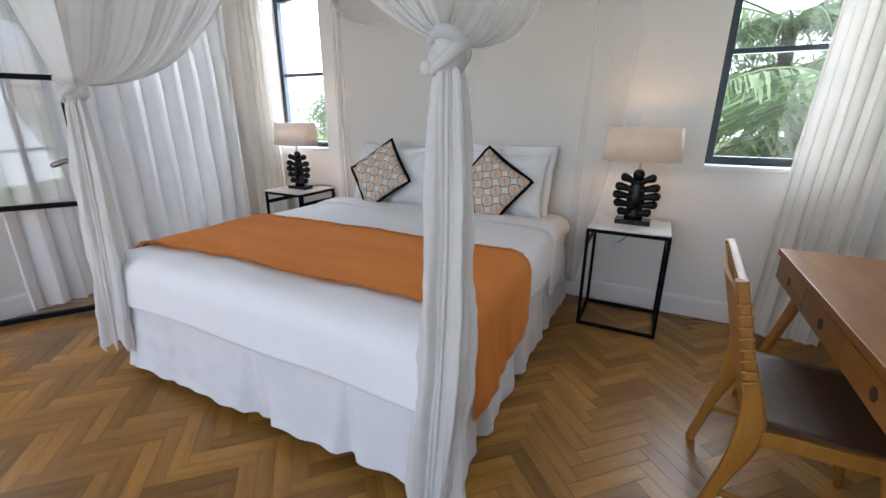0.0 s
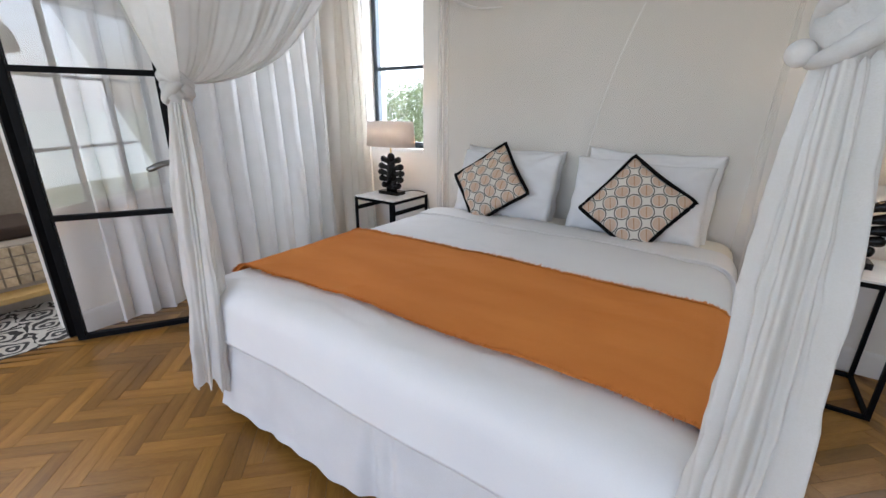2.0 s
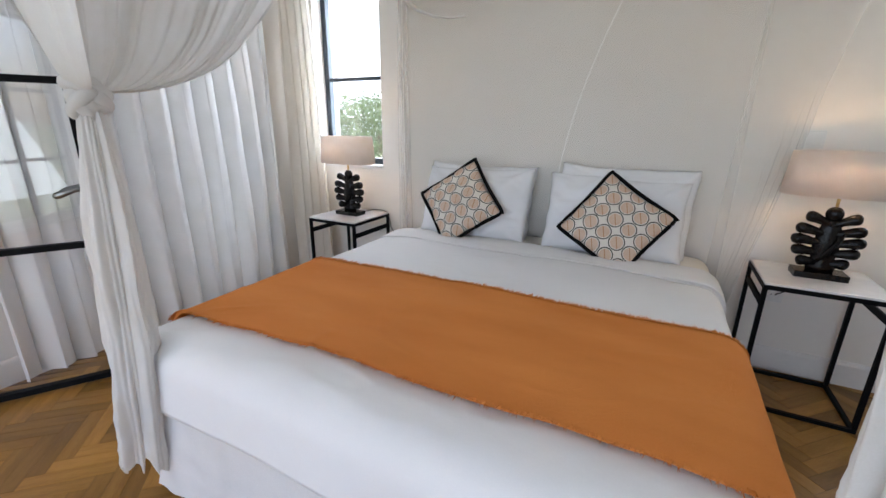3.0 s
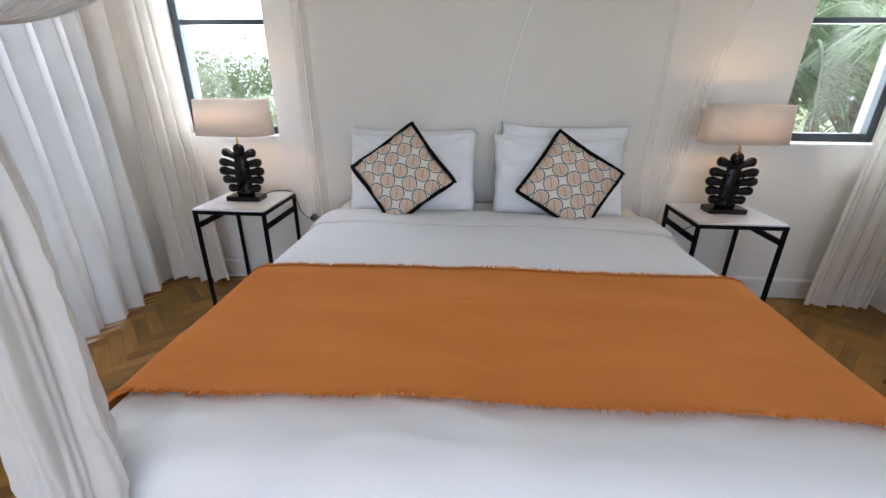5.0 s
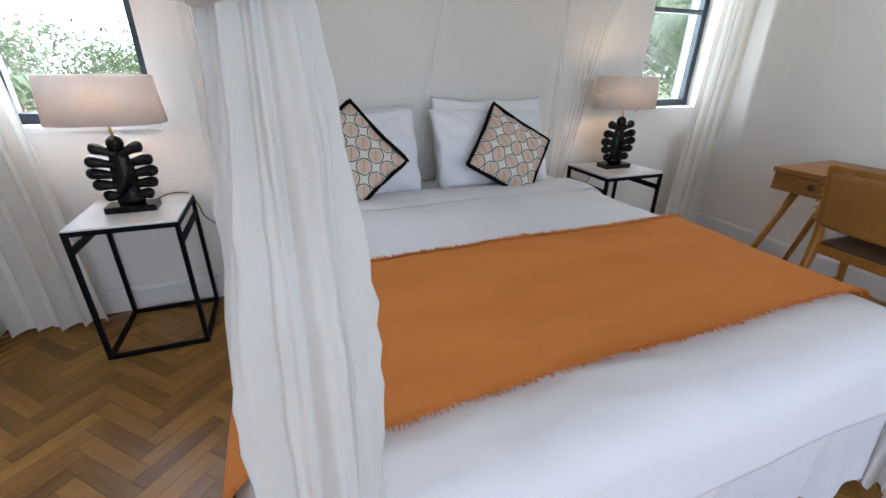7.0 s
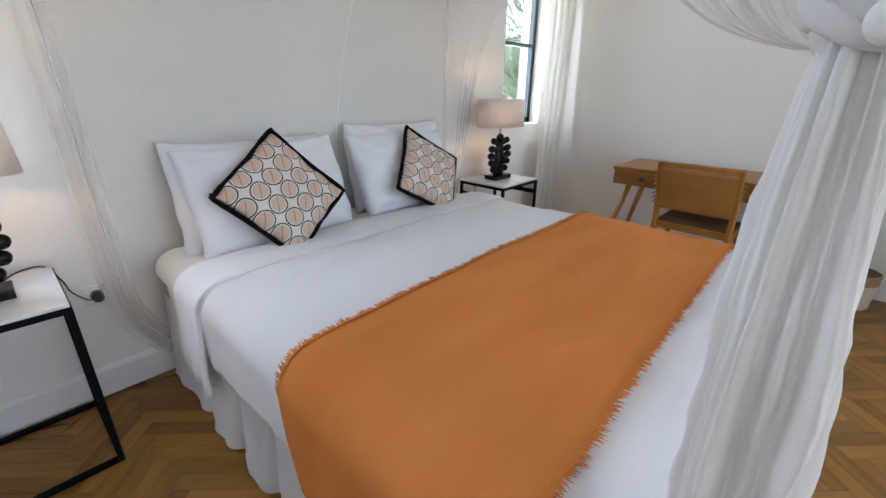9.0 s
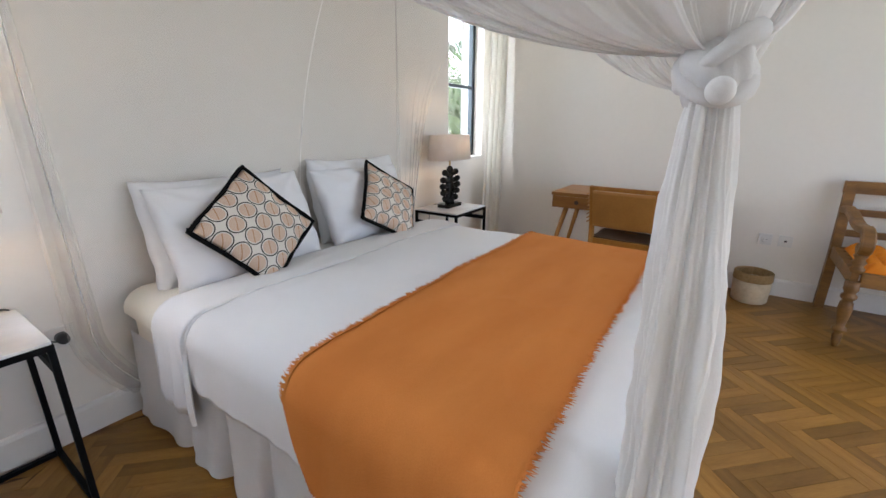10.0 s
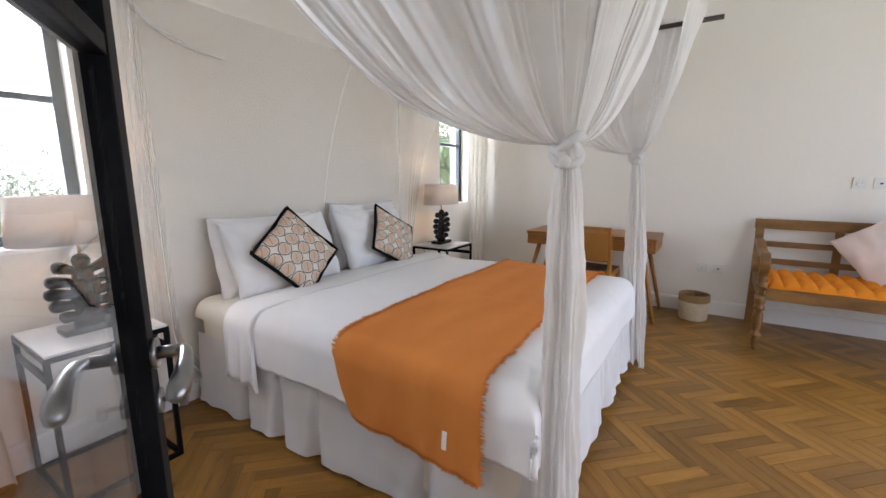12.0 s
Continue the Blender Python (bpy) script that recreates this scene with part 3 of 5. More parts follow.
def fold_surface(u, v):
    """The turned-down hem of the top sheet."""
    s = (u * 2 - 1) * (HALF + 0.33)
    ox, dx = bend(s, HALF + 0.012, 0.10)
    a = v * 2 * math.pi * 0.5
    y = -0.375 - 0.225 * v
    lift = 0.004 + 0.010 * math.sin(a) + 0.004 * wob(s, v, 4.2, 5)
    w = min(1, max(dx - 0.1, 0) / 0.2)
    side = (1 if s > 0 else -1) * w * (0.02 + 0.022 * wob(v * 3, s, 2.2, 3) + 0.010 * math.sin(v * 16 + 2 * s))
    crown = 0.015 * (1 - min(1, abs(ox) / HALF) ** 4)
    return (BXC + ox + side, y - 0.02 * wob(s, 9, 0, 2) - 0.05 * w * v, BTOP + crown + lift - dx)


tagged(part("top_sheet", sheet(fold_surface, 90, 14, -0.014), COTTON), "white cotton sheet turned down below the pillows", "sheet")


def undersheet(u, v):
    s = (u * 2 - 1) * (HALF + 0.06)
    ox, dx = bend(s, HALF - 0.008, 0.09)
    y = -0.06 - 0.36 * v
    return (BXC + ox, y, 0.578 + 0.006 * wob(s, v, 8, 4) - dx * 0.9)


tagged(part("fitted_sheet", sheet(undersheet, 60, 12), IVORY), "ivory fitted sheet at the head of the bed", "sheet")

# throw with a frayed edge


def throw_drop(s, v):
    corner = max(0.0, 1 - v / 0.22) ** 2
    return (0.045 + 0.045 * v - 0.14 * corner) if s < 0 else (0.10 * v - 0.03 - 0.08 * corner)


throw_f = drape_cloth(-HALF - 0.22, HALF + 0.30, -1.090, -1.758, BTOP + 0.016, HALF + 0.018, BY0 - 0.014, 0.10, 0.013, 1.3, throw_drop, 0.075)
throw = tagged(part("throw_blanket", sheet(throw_f, 220, 80, 0.008), ORANGE), "rust orange woven throw laid across the bed, frayed edges", "blanket")
fr = bmesh.new()
rng = random.Random(4)
for v, d in ((0.0, 1), (1.0, -1)):
    for i in range(1100):
        u = (i + rng.random()) / 1100
        tuft = 0.5 + 0.5 * wob(u * 60, v, 3.0, 1.0)
        a = Vector(throw_f(u, v))
        b = Vector(throw_f(min(1, u + 0.002), v))
        c = Vector(throw_f(u, v + (-0.02 if v else 0.02)))
        out = (a - c).normalized()
        w = (b - a).normalized()
        tip = a + out * rng.uniform(0.006, 0.014 + 0.026 * tuft) + w * rng.uniform(-0.012, 0.012) + Vector((0, 0, rng.uniform(0.0, 0.007)))
        w, up = w * 0.0030, Vector((0, 0, 0.004))
        a = a - out * 0.004
        q = [fr.verts.new(p) for p in (a - w + up, a + w + up, tip, a - up * 0.5)]
        for tri in ((0, 1, 2), (1, 3, 2), (3, 0, 2)):
            fr.faces.new([q[k] for k in tri])
for u in (0.0, 1.0):
    for i in range(260):
        v = (i + rng.random()) / 260
        a = Vector(throw_f(u, v))
        c = Vector(throw_f(0.01 if u == 0 else 0.99, v))
        w = (Vector(throw_f(u, min(1, v + 0.004))) - a).normalized() * 0.003
        tip = a + (a - c).normalized() * rng.uniform(0.003, 0.014) + w * rng.uniform(-3, 3)
        q = [fr.verts.new(p) for p in (a - w, a + w, tip)]
        fr.faces.new(q)
part("fringe", fr, ORANGE, throw, "loose frayed yarn ends")
tg = bmesh.new()
bx(tg, -0.0015, 0.0015, -0.008, 0.008, -0.030, 0.030)
tag = part("tag", tg, TAG, throw, "small white woven label")
tag.matrix_basis = pose(BX0 - 0.060, -1.700, 0.40, 0, 6, 0)


# ---- pillows ----


def pillow_mesh(w, h, t, seed, pinch=0.10, nu=40, nv=30, puff=0.5, slack=0.012):
    bm = bmesh.new()

    def pt(u, v, side):
        a, b = abs(u), abs(v)
        bulge = ((1 - a ** 2.6) * (1 - b ** 2.6)) ** puff
        x = u * w / 2 * (1 - pinch * (1 - b ** 2) * a ** 6 * 0.6)
        z = v * h / 2 * (1 - pinch * (1 - a ** 2) * b ** 6 * 0.8)
        y = side * (t / 2 * bulge * (1 + 0.25 * wob(u, v, seed + side, 2.0)) + 0.016 * wob(u, v, seed + 3 * side, 3.5) * bulge - 0.010 * max(0.0, 0.3 - abs(wob(u * 0.6, v, seed + 9, 3.0))) * bulge)
        rad = max(0.0, a * b - 0.12)
        y += side * slack * rad * bulge * math.sin(9 * math.atan2(1.05 - b, 1.05 - a) + 3 * wob(u, v, seed, 1.5))
        y += side * slack * 0.6 * bulge * (0.35 - min(0.35, 2.2 * abs(wob(u * 0.9 + 0.5 * v, v * 1.3 - 0.4 * u, seed + 17, 2.4))))
        z -= slack * 0.35 * (1 - u * u) * max(0.0, v) ** 2
        x += slack * 0.5 * wob(v, u * 0.3, seed + 4, 2.2) * a ** 3
        return (x + 0.006 * wob(v, seed, 0, 3), y + 0.008 * wob(u, v, seed, 1.7), z + 0.010 * wob(u, seed, 1, 2.5))

    rows = {}
    for side in (-1, 1):
        rows[side] = [[bm.verts.new(pt(2 * i / nu - 1, 2 * j / nv - 1, side)) for j in range(nv + 1)] for i in range(nu + 1)]
        g = rows[side]
        for i in range(nu):
            for j in range(nv):
                q = (g[i][j], g[i + 1][j], g[i + 1][j + 1], g[i][j + 1])
                bm.faces.new(q if side < 0 else q[::-1]).smooth = True
    bmesh.ops.remove_doubles(bm, verts=bm.verts[:], dist=0.0006)
    return bm


def pillow(x, y, z, w, h, t, lean, turn, roll, seed, label):
    ob = part("pillow", pillow_mesh(w, h, t, seed, 0.05, 64, 48, 0.44, 0.024), COTTON)
    ob.matrix_basis = pose(x, y, z, 0, 0, turn) @ pose(0, 0, 0, -lean) @ pose(0, 0, 0, 0, roll)
    return tagged(ob, label, "pillow", "bed pillows")


pillow(-0.385, -0.115, 0.775, 0.70, 0.48, 0.20, 14, 2, 1, 1.0, "plump white cotton pillow standing against the net")
pillow(-0.362, -0.225, 0.775, 0.70, 0.47, 0.19, 22, -2, -2, 2.0, "plump white cotton pillow leaning on another behind a cushion")
pillow(0.46, -0.115, 0.800, 0.70, 0.49, 0.20, 12, 1, 1, 3.0, "plump white cotton pillow standing against the net")
pillow(0.428, -0.220, 0.775, 0.70, 0.46, 0.19, 22, 2, 1.5, 4.0, "plump white cotton pillow leaning on another behind a cushion")


def cushion(x, y, z, lean, turn, roll, seed, label):
    ob = part("cushion", pillow_mesh(0.385, 0.385, 0.13, seed, 0.08, 28, 28, 0.60), DISCS)
    bm = bmesh.new()
    pts = []
    n = 22
    for k in range(4):
        for i in range(n):
            a = 2 * i / n - 1
            e = (1 - 0.08 * (1 - a * a) * 0.8) * (1 - 0.05 * a ** 8)
            p = ((a, -e), (e, a), (-a, e), (-e, -a))[k]
            pts.append((p[0] * 0.199, 0.003 * wob(p[0], p[1], seed, 2), p[1] * 0.199))
    pts.append(pts[0])
    tube(bm, pts, 0.0105, 8)
    part("piping", bm, PIPING, ob, "thick black piped edge")
    ob.matrix_basis = pose(x, y, z, 0, 0, turn) @ pose(0, 0, 0, -lean) @ pose(0, 0, 0, 0, roll)
    return tagged(ob, label, "cushion", "scatter cushions")


cushion(-0.392, -0.375, 0.808, 27, -2, 51, 6.0, "square cushion with peach discs on cream, black piping, on its corner")
cushion(0.460, -0.375, 0.785, 28, 4, 35, 7.0, "square cushion with peach discs on cream, black piping, leaning")

# ---- canopy: frame, tied drapes, net ----
canopy = thing("bed_canopy", "white muslin canopy tied in knots on a wooden pole frame", "bed canopy", pose(BXC, -1.0, 2.08))
CZ, CX0, CX1, CYF = 2.085, -0.94, 0.99, -2.19


def cpart(name, bm, material, label=""):
    return tagged(under(part(name, bm, material), canopy), label)


for x in (CX0, CX1):
    cpart("pole", rod(bmesh.new(), (x, 0.0, CZ), (x, CYF - 0.11, CZ), 0.014), DARKW, "dark wooden pole")
cpart("pole", rod(bmesh.new(), (CX0 - 0.09, CYF, CZ + 0.026), (CX1 + 0.09, CYF, CZ + 0.026), 0.013), TEAKX, "pale round pole")
for x in (CX0, CX1):
    for y in (CYF, -0.06):
        cpart("cord", rod(bmesh.new(), (x, y, CZ), (x, y, ZC), 0.003, seg=6), CABLE, "thin hanging cord")


def tied_drape(knot, corner, mid_foot, head_y, low, seed, spread):
    """Muslin gathered from the side pole and the foot pole into a knot, with its tail hanging below."""
    K, C = Vector(knot), Vector(corner)
    side_len, foot_len = abs(head_y - C.y), abs(mid_foot - C.x)

    def top(u):
        s = u * (side_len + foot_len)
        if s < side_len:
            return Vector((C.x, head_y - s, CZ + 0.045)) + Vector((0.03 if C.x > 0 else -0.03, 0, 0))
        return Vector((C.x + (mid_foot - C.x) * (s - side_len) / foot_len, C.y - 0.02, CZ + 0.045))

    def gather(u, v):
        t = top(u)
        a = 2 * math.pi * u
        neck = K + Vector((0.022 * math.cos(a), 0.022 * math.sin(a), 0.02))
        far = (t - C).length
        edge = min(1.0, far / 0.75)
        p = neck.lerp(t, v)
        p.z = neck.z + (t.z - neck.z) * v ** (1.05 + 1.1 * edge)
        fold = (0.007 + 0.018 * v) * (1 - 0.3 * v) * (1 - 0.5 * edge ** 6)
        ph = u * 60 + seed + 2.0 * math.sin(u * 9 + seed)
        n = (t - K).cross(Vector((0, 0, 1)))
        n = n.normalized() if n.length > 1e-4 else Vector((1, 0, 0))
        o = fold * math.sin(ph) + 0.5 * fold * math.sin(2.3 * ph + 1) + 0.25 * fold * math.sin(5.1 * ph)
        p += n * o + Vector((0, 0, 0.4 * o))
        p += Vector((wob(u, v, seed, 4), wob(u, v, seed + 5, 4), 0)) * 0.02 * v
        return p

    cpart("drape", sheet(gather, 320, 34), MUSLIN)
    # the knot: a wrapped, lumpy ball with a turned band
    bm = bmesh.new()
    bmesh.ops.create_uvsphere(bm, u_segments=40, v_segments=26, radius=0.042)
    for vt in bm.verts:
        c = vt.co.normalized()
        ang = math.atan2(c.y, c.x)
        r = 1 + 0.10 * math.sin(3 * ang + 5 * c.z + seed) + 0.045 * math.sin(11 * ang + 9 * c.z) + 0.10 * wob(c.x, c.y, c.z + seed, 2.2)
        vt.co = Vector((vt.co.x * r * 1.05, vt.co.y * r, vt.co.z * r * 1.22))
    bmesh.ops.translate(bm, verts=bm.verts[:], vec=K)
    cpart("knot", smooth(bm), MUSLIN, "bunched muslin knot")
    for k in range(2):
        pts = []
        for i in range(29):
            a = 2 * math.pi * i / 28
            pts.append(K + Vector((0.038 * math.cos(a), 0.036 * math.sin(a), 0.030 * math.sin(a + 1.2 + k * 1.9) + 0.022 * (k - 0.5))))
        cpart("knot_wrap", smooth(tube(bmesh.new(), pts, lambda q, k=k: 0.013 + 0.004 * math.sin(9 * q + k), 12)), MUSLIN, "twisted muslin wrap")
    bm = bmesh.new()
    bmesh.ops.create_icosphere(bm, subdivisions=3, radius=0.017, matrix=Matrix.Translation(K + Vector((-0.050, -0.012, -0.030))))
    cpart("knot_end", smooth(bm), MUSLIN, "tucked muslin end")
    foot = Vector(low)

    def tail(u, v):
        a = 2 * math.pi * u
        c = K.lerp(foot, v)
        bow = math.sin(math.pi * min(1, v * 1.05)) * 0.02
        r = 0.022 + spread * (v ** 0.5) * (1 - 0.2 * v)
        f = 1 + 0.17 * math.sin(5 * a + seed + 1.6 * v) + 0.12 * math.sin(11 * a + 2 * seed + 2.4 * v) + 0.06 * math.sin(23 * a + 3 * seed - 3 * v) + 0.30 * wob(math.cos(a), math.sin(a), v * 3.0 + seed, 1.6) + 0.10 * wob(math.cos(a), math.sin(a), v * 9 + seed, 3.5) + 0.25 * v * max(0.0, math.cos(a - 0.4)) ** 6 * (1 + 0.35 * math.sin(34 * v + seed))
        end = 0.09 * wob(math.cos(a) * 2, math.sin(a) * 2, seed, 1.4) * v ** 6
        return (c.x + r * f * math.cos(a) * 1.12 + bow, c.y + r * f * math.sin(a) * 0.92, c.z + end - 0.02)

    cpart("drape_tail", sheet(tail, 220, 44), MUSLIN, "loose hanging end of the drape")


tied_drape((-0.685, -1.985, 1.298), (CX0, CYF, CZ), -0.12, -0.86, (-0.758, -2.015, 0.19), 0.7, 0.051)
tied_drape((0.935, -1.925, 1.345), (CX1, CYF, CZ), 0.40, -0.86, (0.915, -1.995, 0.05), 3.9, 0.052)


def net_panel(u, v):
    """The net behind the bed head, lying flat on the wall."""
    x0, x1 = -0.98 + 0.12 * max(0.0, 1 - v / 0.16) ** 1.5, 0.97
    x = x0 + (x1 - x0) * u
    return (x, -0.034 + 0.004 * wob(x, v * 2, 3.1, 2.5), 0.10 + (CZ - 0.08) * v)


seam = [(0.07 + 0.36 * (i / 24) ** 2, -0.05, 0.62 + (CZ - 0.64) * i / 24) for i in range(25)]
cpart("net_seam", tube(bmesh.new(), seam, 0.002, 6), MUSLIN, "raised seam of the net")
cpart("net", sheet(net_panel, 260, 24), NET, "sheer net hanging behind the bed head")


EDGE = [(0.12, 1.00, -0.06), (0.45, 1.05, -0.06), (0.75, 1.11, -0.06), (1.15, 1.18, -0.07), (1.40, 1.195, -0.12), (1.62, 1.22, -0.21), (1.84, 1.22, -0.42), (1.98, 1.14, -0.62), (2.085, 1.02, -0.86)]


def net_edge(z):
    """The loose outer edge of the net, swept from the side pole back to the wall."""
    for (z0, x0, y0), (z1, x1, y1) in zip(EDGE, EDGE[1:]):
        if z <= z1:
            k = (z - z0) / (z1 - z0)
            return Vector((x0 + (x1 - x0) * k, y0 + (y1 - y0) * k, z))
    return Vector((EDGE[-1][1], EDGE[-1][2], z))


def net_side(u, v):
    z = 0.12 + (CZ - 0.12) * v
    a, b = Vector((0.90 + 0.06 * v, -0.036, z)), net_edge(z)
    p = a.lerp(b, u)
    pinch = math.exp(-((z - 1.05) / 0.55) ** 2)
    fold = (0.004 + 0.009 * pinch) * math.sin(u * (12 + 26 * u) + 2.0 * v + 2.0 * wob(u * 3, v * 2, 1.0, 2)) * min(1.0, u * 2.0)
    return (p.x + 0.4 * fold, min(p.y - abs(fold) * 0.9, -0.03), p.z)


cpart("net_side", sheet(net_side, 120, 44), NET, "gathered side of the net swept back to the wall")


def net_hem(u, v):
    """The doubled edge of the net, hanging straight and curving in above the baseboard."""
    z = 0.14 + (CZ - 0.16) * v
    x = -0.995 - 0.01 * v + 0.13 * max(0.0, 1 - v / 0.15) ** 1.6
    w = 0.10 - 0.03 * v
    return (x - 0.01 + w * u, -0.045 - 0.020 * math.sin(math.pi * u) ** 2 - 0.008 * math.sin(u * 13 + 3 * v), z)


for k in range(2):
    cpart("net_hem", sheet(lambda u, v, k=k: Vector(net_hem(u, v)) + Vector((-0.02 * k * (1 - v), -0.012 * k, 0)), 24, 40), NET, "doubled hanging edge of the net")
hem_line = [Vector(net_hem(0.55, i / 40)) + Vector((0, -0.006, 0)) for i in range(41)]
cpart("net_cord", tube(bmesh.new(), hem_line, 0.0022, 6), MUSLIN, "stitched edge of the net")
swag = [(-0.975 + 0.022 * i, -0.055, 2.03 - 0.19 * math.sin(math.pi * 0.5 * (i / 20) ** 0.7) + 0.001 * i) for i in range(21)]
cpart("net_swag", tube(bmesh.new(), swag, lambda q: 0.014 * (1 - 0.9 * q) + 0.0012, 10), MUSLIN, "loose swag of net at the top corner")

# ---- bedside tables ----


def bedside_table(x0, x1, y0, y1, h, label):
    w = 0.018
    ob = thing("bedside_table", label, "side table", pose((x0 + x1) / 2, (y0 + y1) / 2, 0), "bedside tables")

    def p(name, bm, m, lab=""):
        return tagged(under(part(name, bm, m), ob), lab)

    for x in (x0, x1 - w):
        for y in (y0, y1 - w):
            p("leg", box(x, x + w, y, y + w, 0, h - 0.022, 0.0015), BLACKST)
    for y in (y0, y1 - w):
        p("top_rail", box(x0, x1, y, y + w, h - 0.022, h - 0.002, 0.0015), BLACKST)
        p("floor_rail", box(x0 + w, x1 - w, y, y + w, 0.0, w, 0.0015), BLACKST)
    for x in (x0, x1 - w):
        p("top_rail", box(x, x + w, y0 + w, y1 - w, h - 0.022, h - 0.002, 0.0015), BLACKST)
        p("floor_rail", box(x, x + w, y0 + w, y1 - w, 0.0, w, 0.0015), BLACKST)
        p("side_rail", box(x + 0.003, x + w - 0.003, y0 + w, y1 - w, h - 0.105, h - 0.075, 0.0015), BLACKST)
    p("tabletop", box(x0 + 0.004, x1 - 0.004, y0 + 0.004, y1 - 0.004, h - 0.002, h + 0.008, 0.002), MARBLE, "white marble top")
    return ob


TH = 0.605
bedside_table(-1.525, -1.125, -0.455, -0.045, TH, "black steel frame bedside table with white marble top beside the window")
bedside_table(1.09, 1.525, -0.445, -0.065, TH, "black steel frame bedside table with white marble top near the desk")


def table_lamp(x, y, turn, label):
    z = TH + 0.008
    ob = thing("table_lamp", label, "lamp", pose(x, y, z, 0, 0, turn), "bedside lamps")

    part("base", box(-0.095, 0.095, -0.05, 0.05, 0, 0.028, 0.003), EBONY, ob)
    body = bmesh.new()
    lathe(body, [(0.036, 0.028), (0.04, 0.05), (0.03, 0.075), (0.036, 0.12), (0.034, 0.17), (0.028, 0.22), (0.024, 0.25), (0.01, 0.262)], seg=20, sx=1.35, sy=0.75)
    part("stem", body, EBONY, ob)
    for k in range(5):
        zz = 0.062 + 0.042 * k
        reach = (0.092, 0.118, 0.128, 0.120, 0.094)[k]
        up = (0.012, 0.020, 0.028, 0.036, 0.050)[k]
        for sd in (-1, 1):
            bm = bmesh.new()
            pts = [(sd * reach * t, -0.004, zz + up * t ** 0.8 - 0.008 * t ** 4) for t in (0.0, 0.2, 0.4, 0.58, 0.70, 0.80, 0.88, 0.94, 0.98, 1.0)]
            tube(bm, pts, lambda q: (0.015, 0.016, 0.018, 0.021, 0.0235, 0.0245, 0.023, 0.019, 0.012, 0.003)[round(q * 9)], 12)
            part("lobe", smooth(bm), EBONY, ob)
    bm = bmesh.new()
    bmesh.ops.create_uvsphere(bm, u_segments=16, v_segments=12, radius=0.032, matrix=Matrix.Translation((0, 0, 0.285)) @ Matrix.Diagonal((1, 0.8, 1.0, 1)))
    part("lobe", smooth(bm), EBONY, ob)
    bm = bmesh.new()
    for k in range(5):
        rod(bm, (-0.035 + 0.014 * k, -0.028, 0.06 + 0.012 * k), (0.0 + 0.012 * k, -0.032, 0.13 + 0.022 * k), 0.0045, 0.003, 6)
    part("carved_rib", bm, EBONY, ob)
    part("neck", rod(bmesh.new(), (0, 0, 0.31), (0, 0, 0.37), 0.006), BRASS, ob, "thin brass stem")
    sh = bmesh.new()
    a0, b0, a1, b1 = 0.205, 0.115, 0.190, 0.105
    seg = 48

    def ring(a, b, z):
        out = []
        for k in range(seg):
            t = 2 * math.pi * k / seg
            c, s = math.cos(t), math.sin(t)
            out.append(sh.verts.new((a * math.copysign(abs(c) ** 0.72, c), b * math.copysign(abs(s) ** 0.72, s), z)))
        return out

    rs = [ring(a0, b0, 0.365), ring(a1, b1, 0.545), ring(a1 - 0.004, b1 - 0.004, 0.545), ring(a0 - 0.004, b0 - 0.004, 0.365)]
    for s, t in zip(rs, rs[1:] + rs[:1]):
        for k in range(seg):
            sh.faces.new((s[k], s[(k + 1) % seg], t[(k + 1) % seg], t[k])).smooth = True
    part("shade", sh, SHADE, ob, "oval pale linen shade")
    bm = bmesh.new()
    bmesh.ops.create_uvsphere(bm, u_segments=14, v_segments=10, radius=0.024, matrix=Matrix.Translation((0, 0, 0.45)))
    part("bulb", smooth(bm), BULB, ob, "lit warm bulb")
    part("socket", rod(bmesh.new(), (0, 0, 0.37), (0, 0, 0.43), 0.012), BRASS, ob)
    return ob


table_lamp(-1.325, -0.245, 0, "black carved lobed wood table lamp with pale oval shade")
table_lamp(1.315, -0.235, 0, "black carved lobed wood table lamp, lit, pale oval shade")


def cable(pts, label):
    bm = bmesh.new()
    pp = [Vector(p) for p in pts]
    fine = []
    for i in range(len(pp) - 1):
        p0, p1, p2, p3 = pp[max(i - 1, 0)], pp[i], pp[i + 1], pp[min(i + 2, len(pp) - 1)]
        for k in range(8):
            t = k / 8
            fine.append(0.5 * ((2 * p1) + (p2 - p0) * t + (2 * p0 - 5 * p1 + 4 * p2 - p3) * t * t + (3 * p1 - p0 - 3 * p2 + p3) * t ** 3))
    fine.append(pp[-1])
    tube(bm, fine, 0.0028, 6)
    return tagged(part("power_cable", bm, CABLE), label, "cable")


cable([(-1.28, -0.20, TH + 0.014), (-1.22, -0.12, TH + 0.03), (-1.15, -0.055, TH + 0.012), (-1.115, -0.05, 0.55), (-1.10, -0.06, 0.50), (-1.06, -0.05, 0.45), (-1.03, -0.03, 0.445)], "black lamp cable from the table top to the socket")
cable([(1.33, -0.19, TH + 0.014), (1.31, -0.10, TH + 0.012), (1.29, -0.05, 0.58), (1.30, -0.045, 0.50), (1.27, -0.04, 0.46), (1.24, -0.02, 0.43)], "black lamp cable hanging down to the socket")


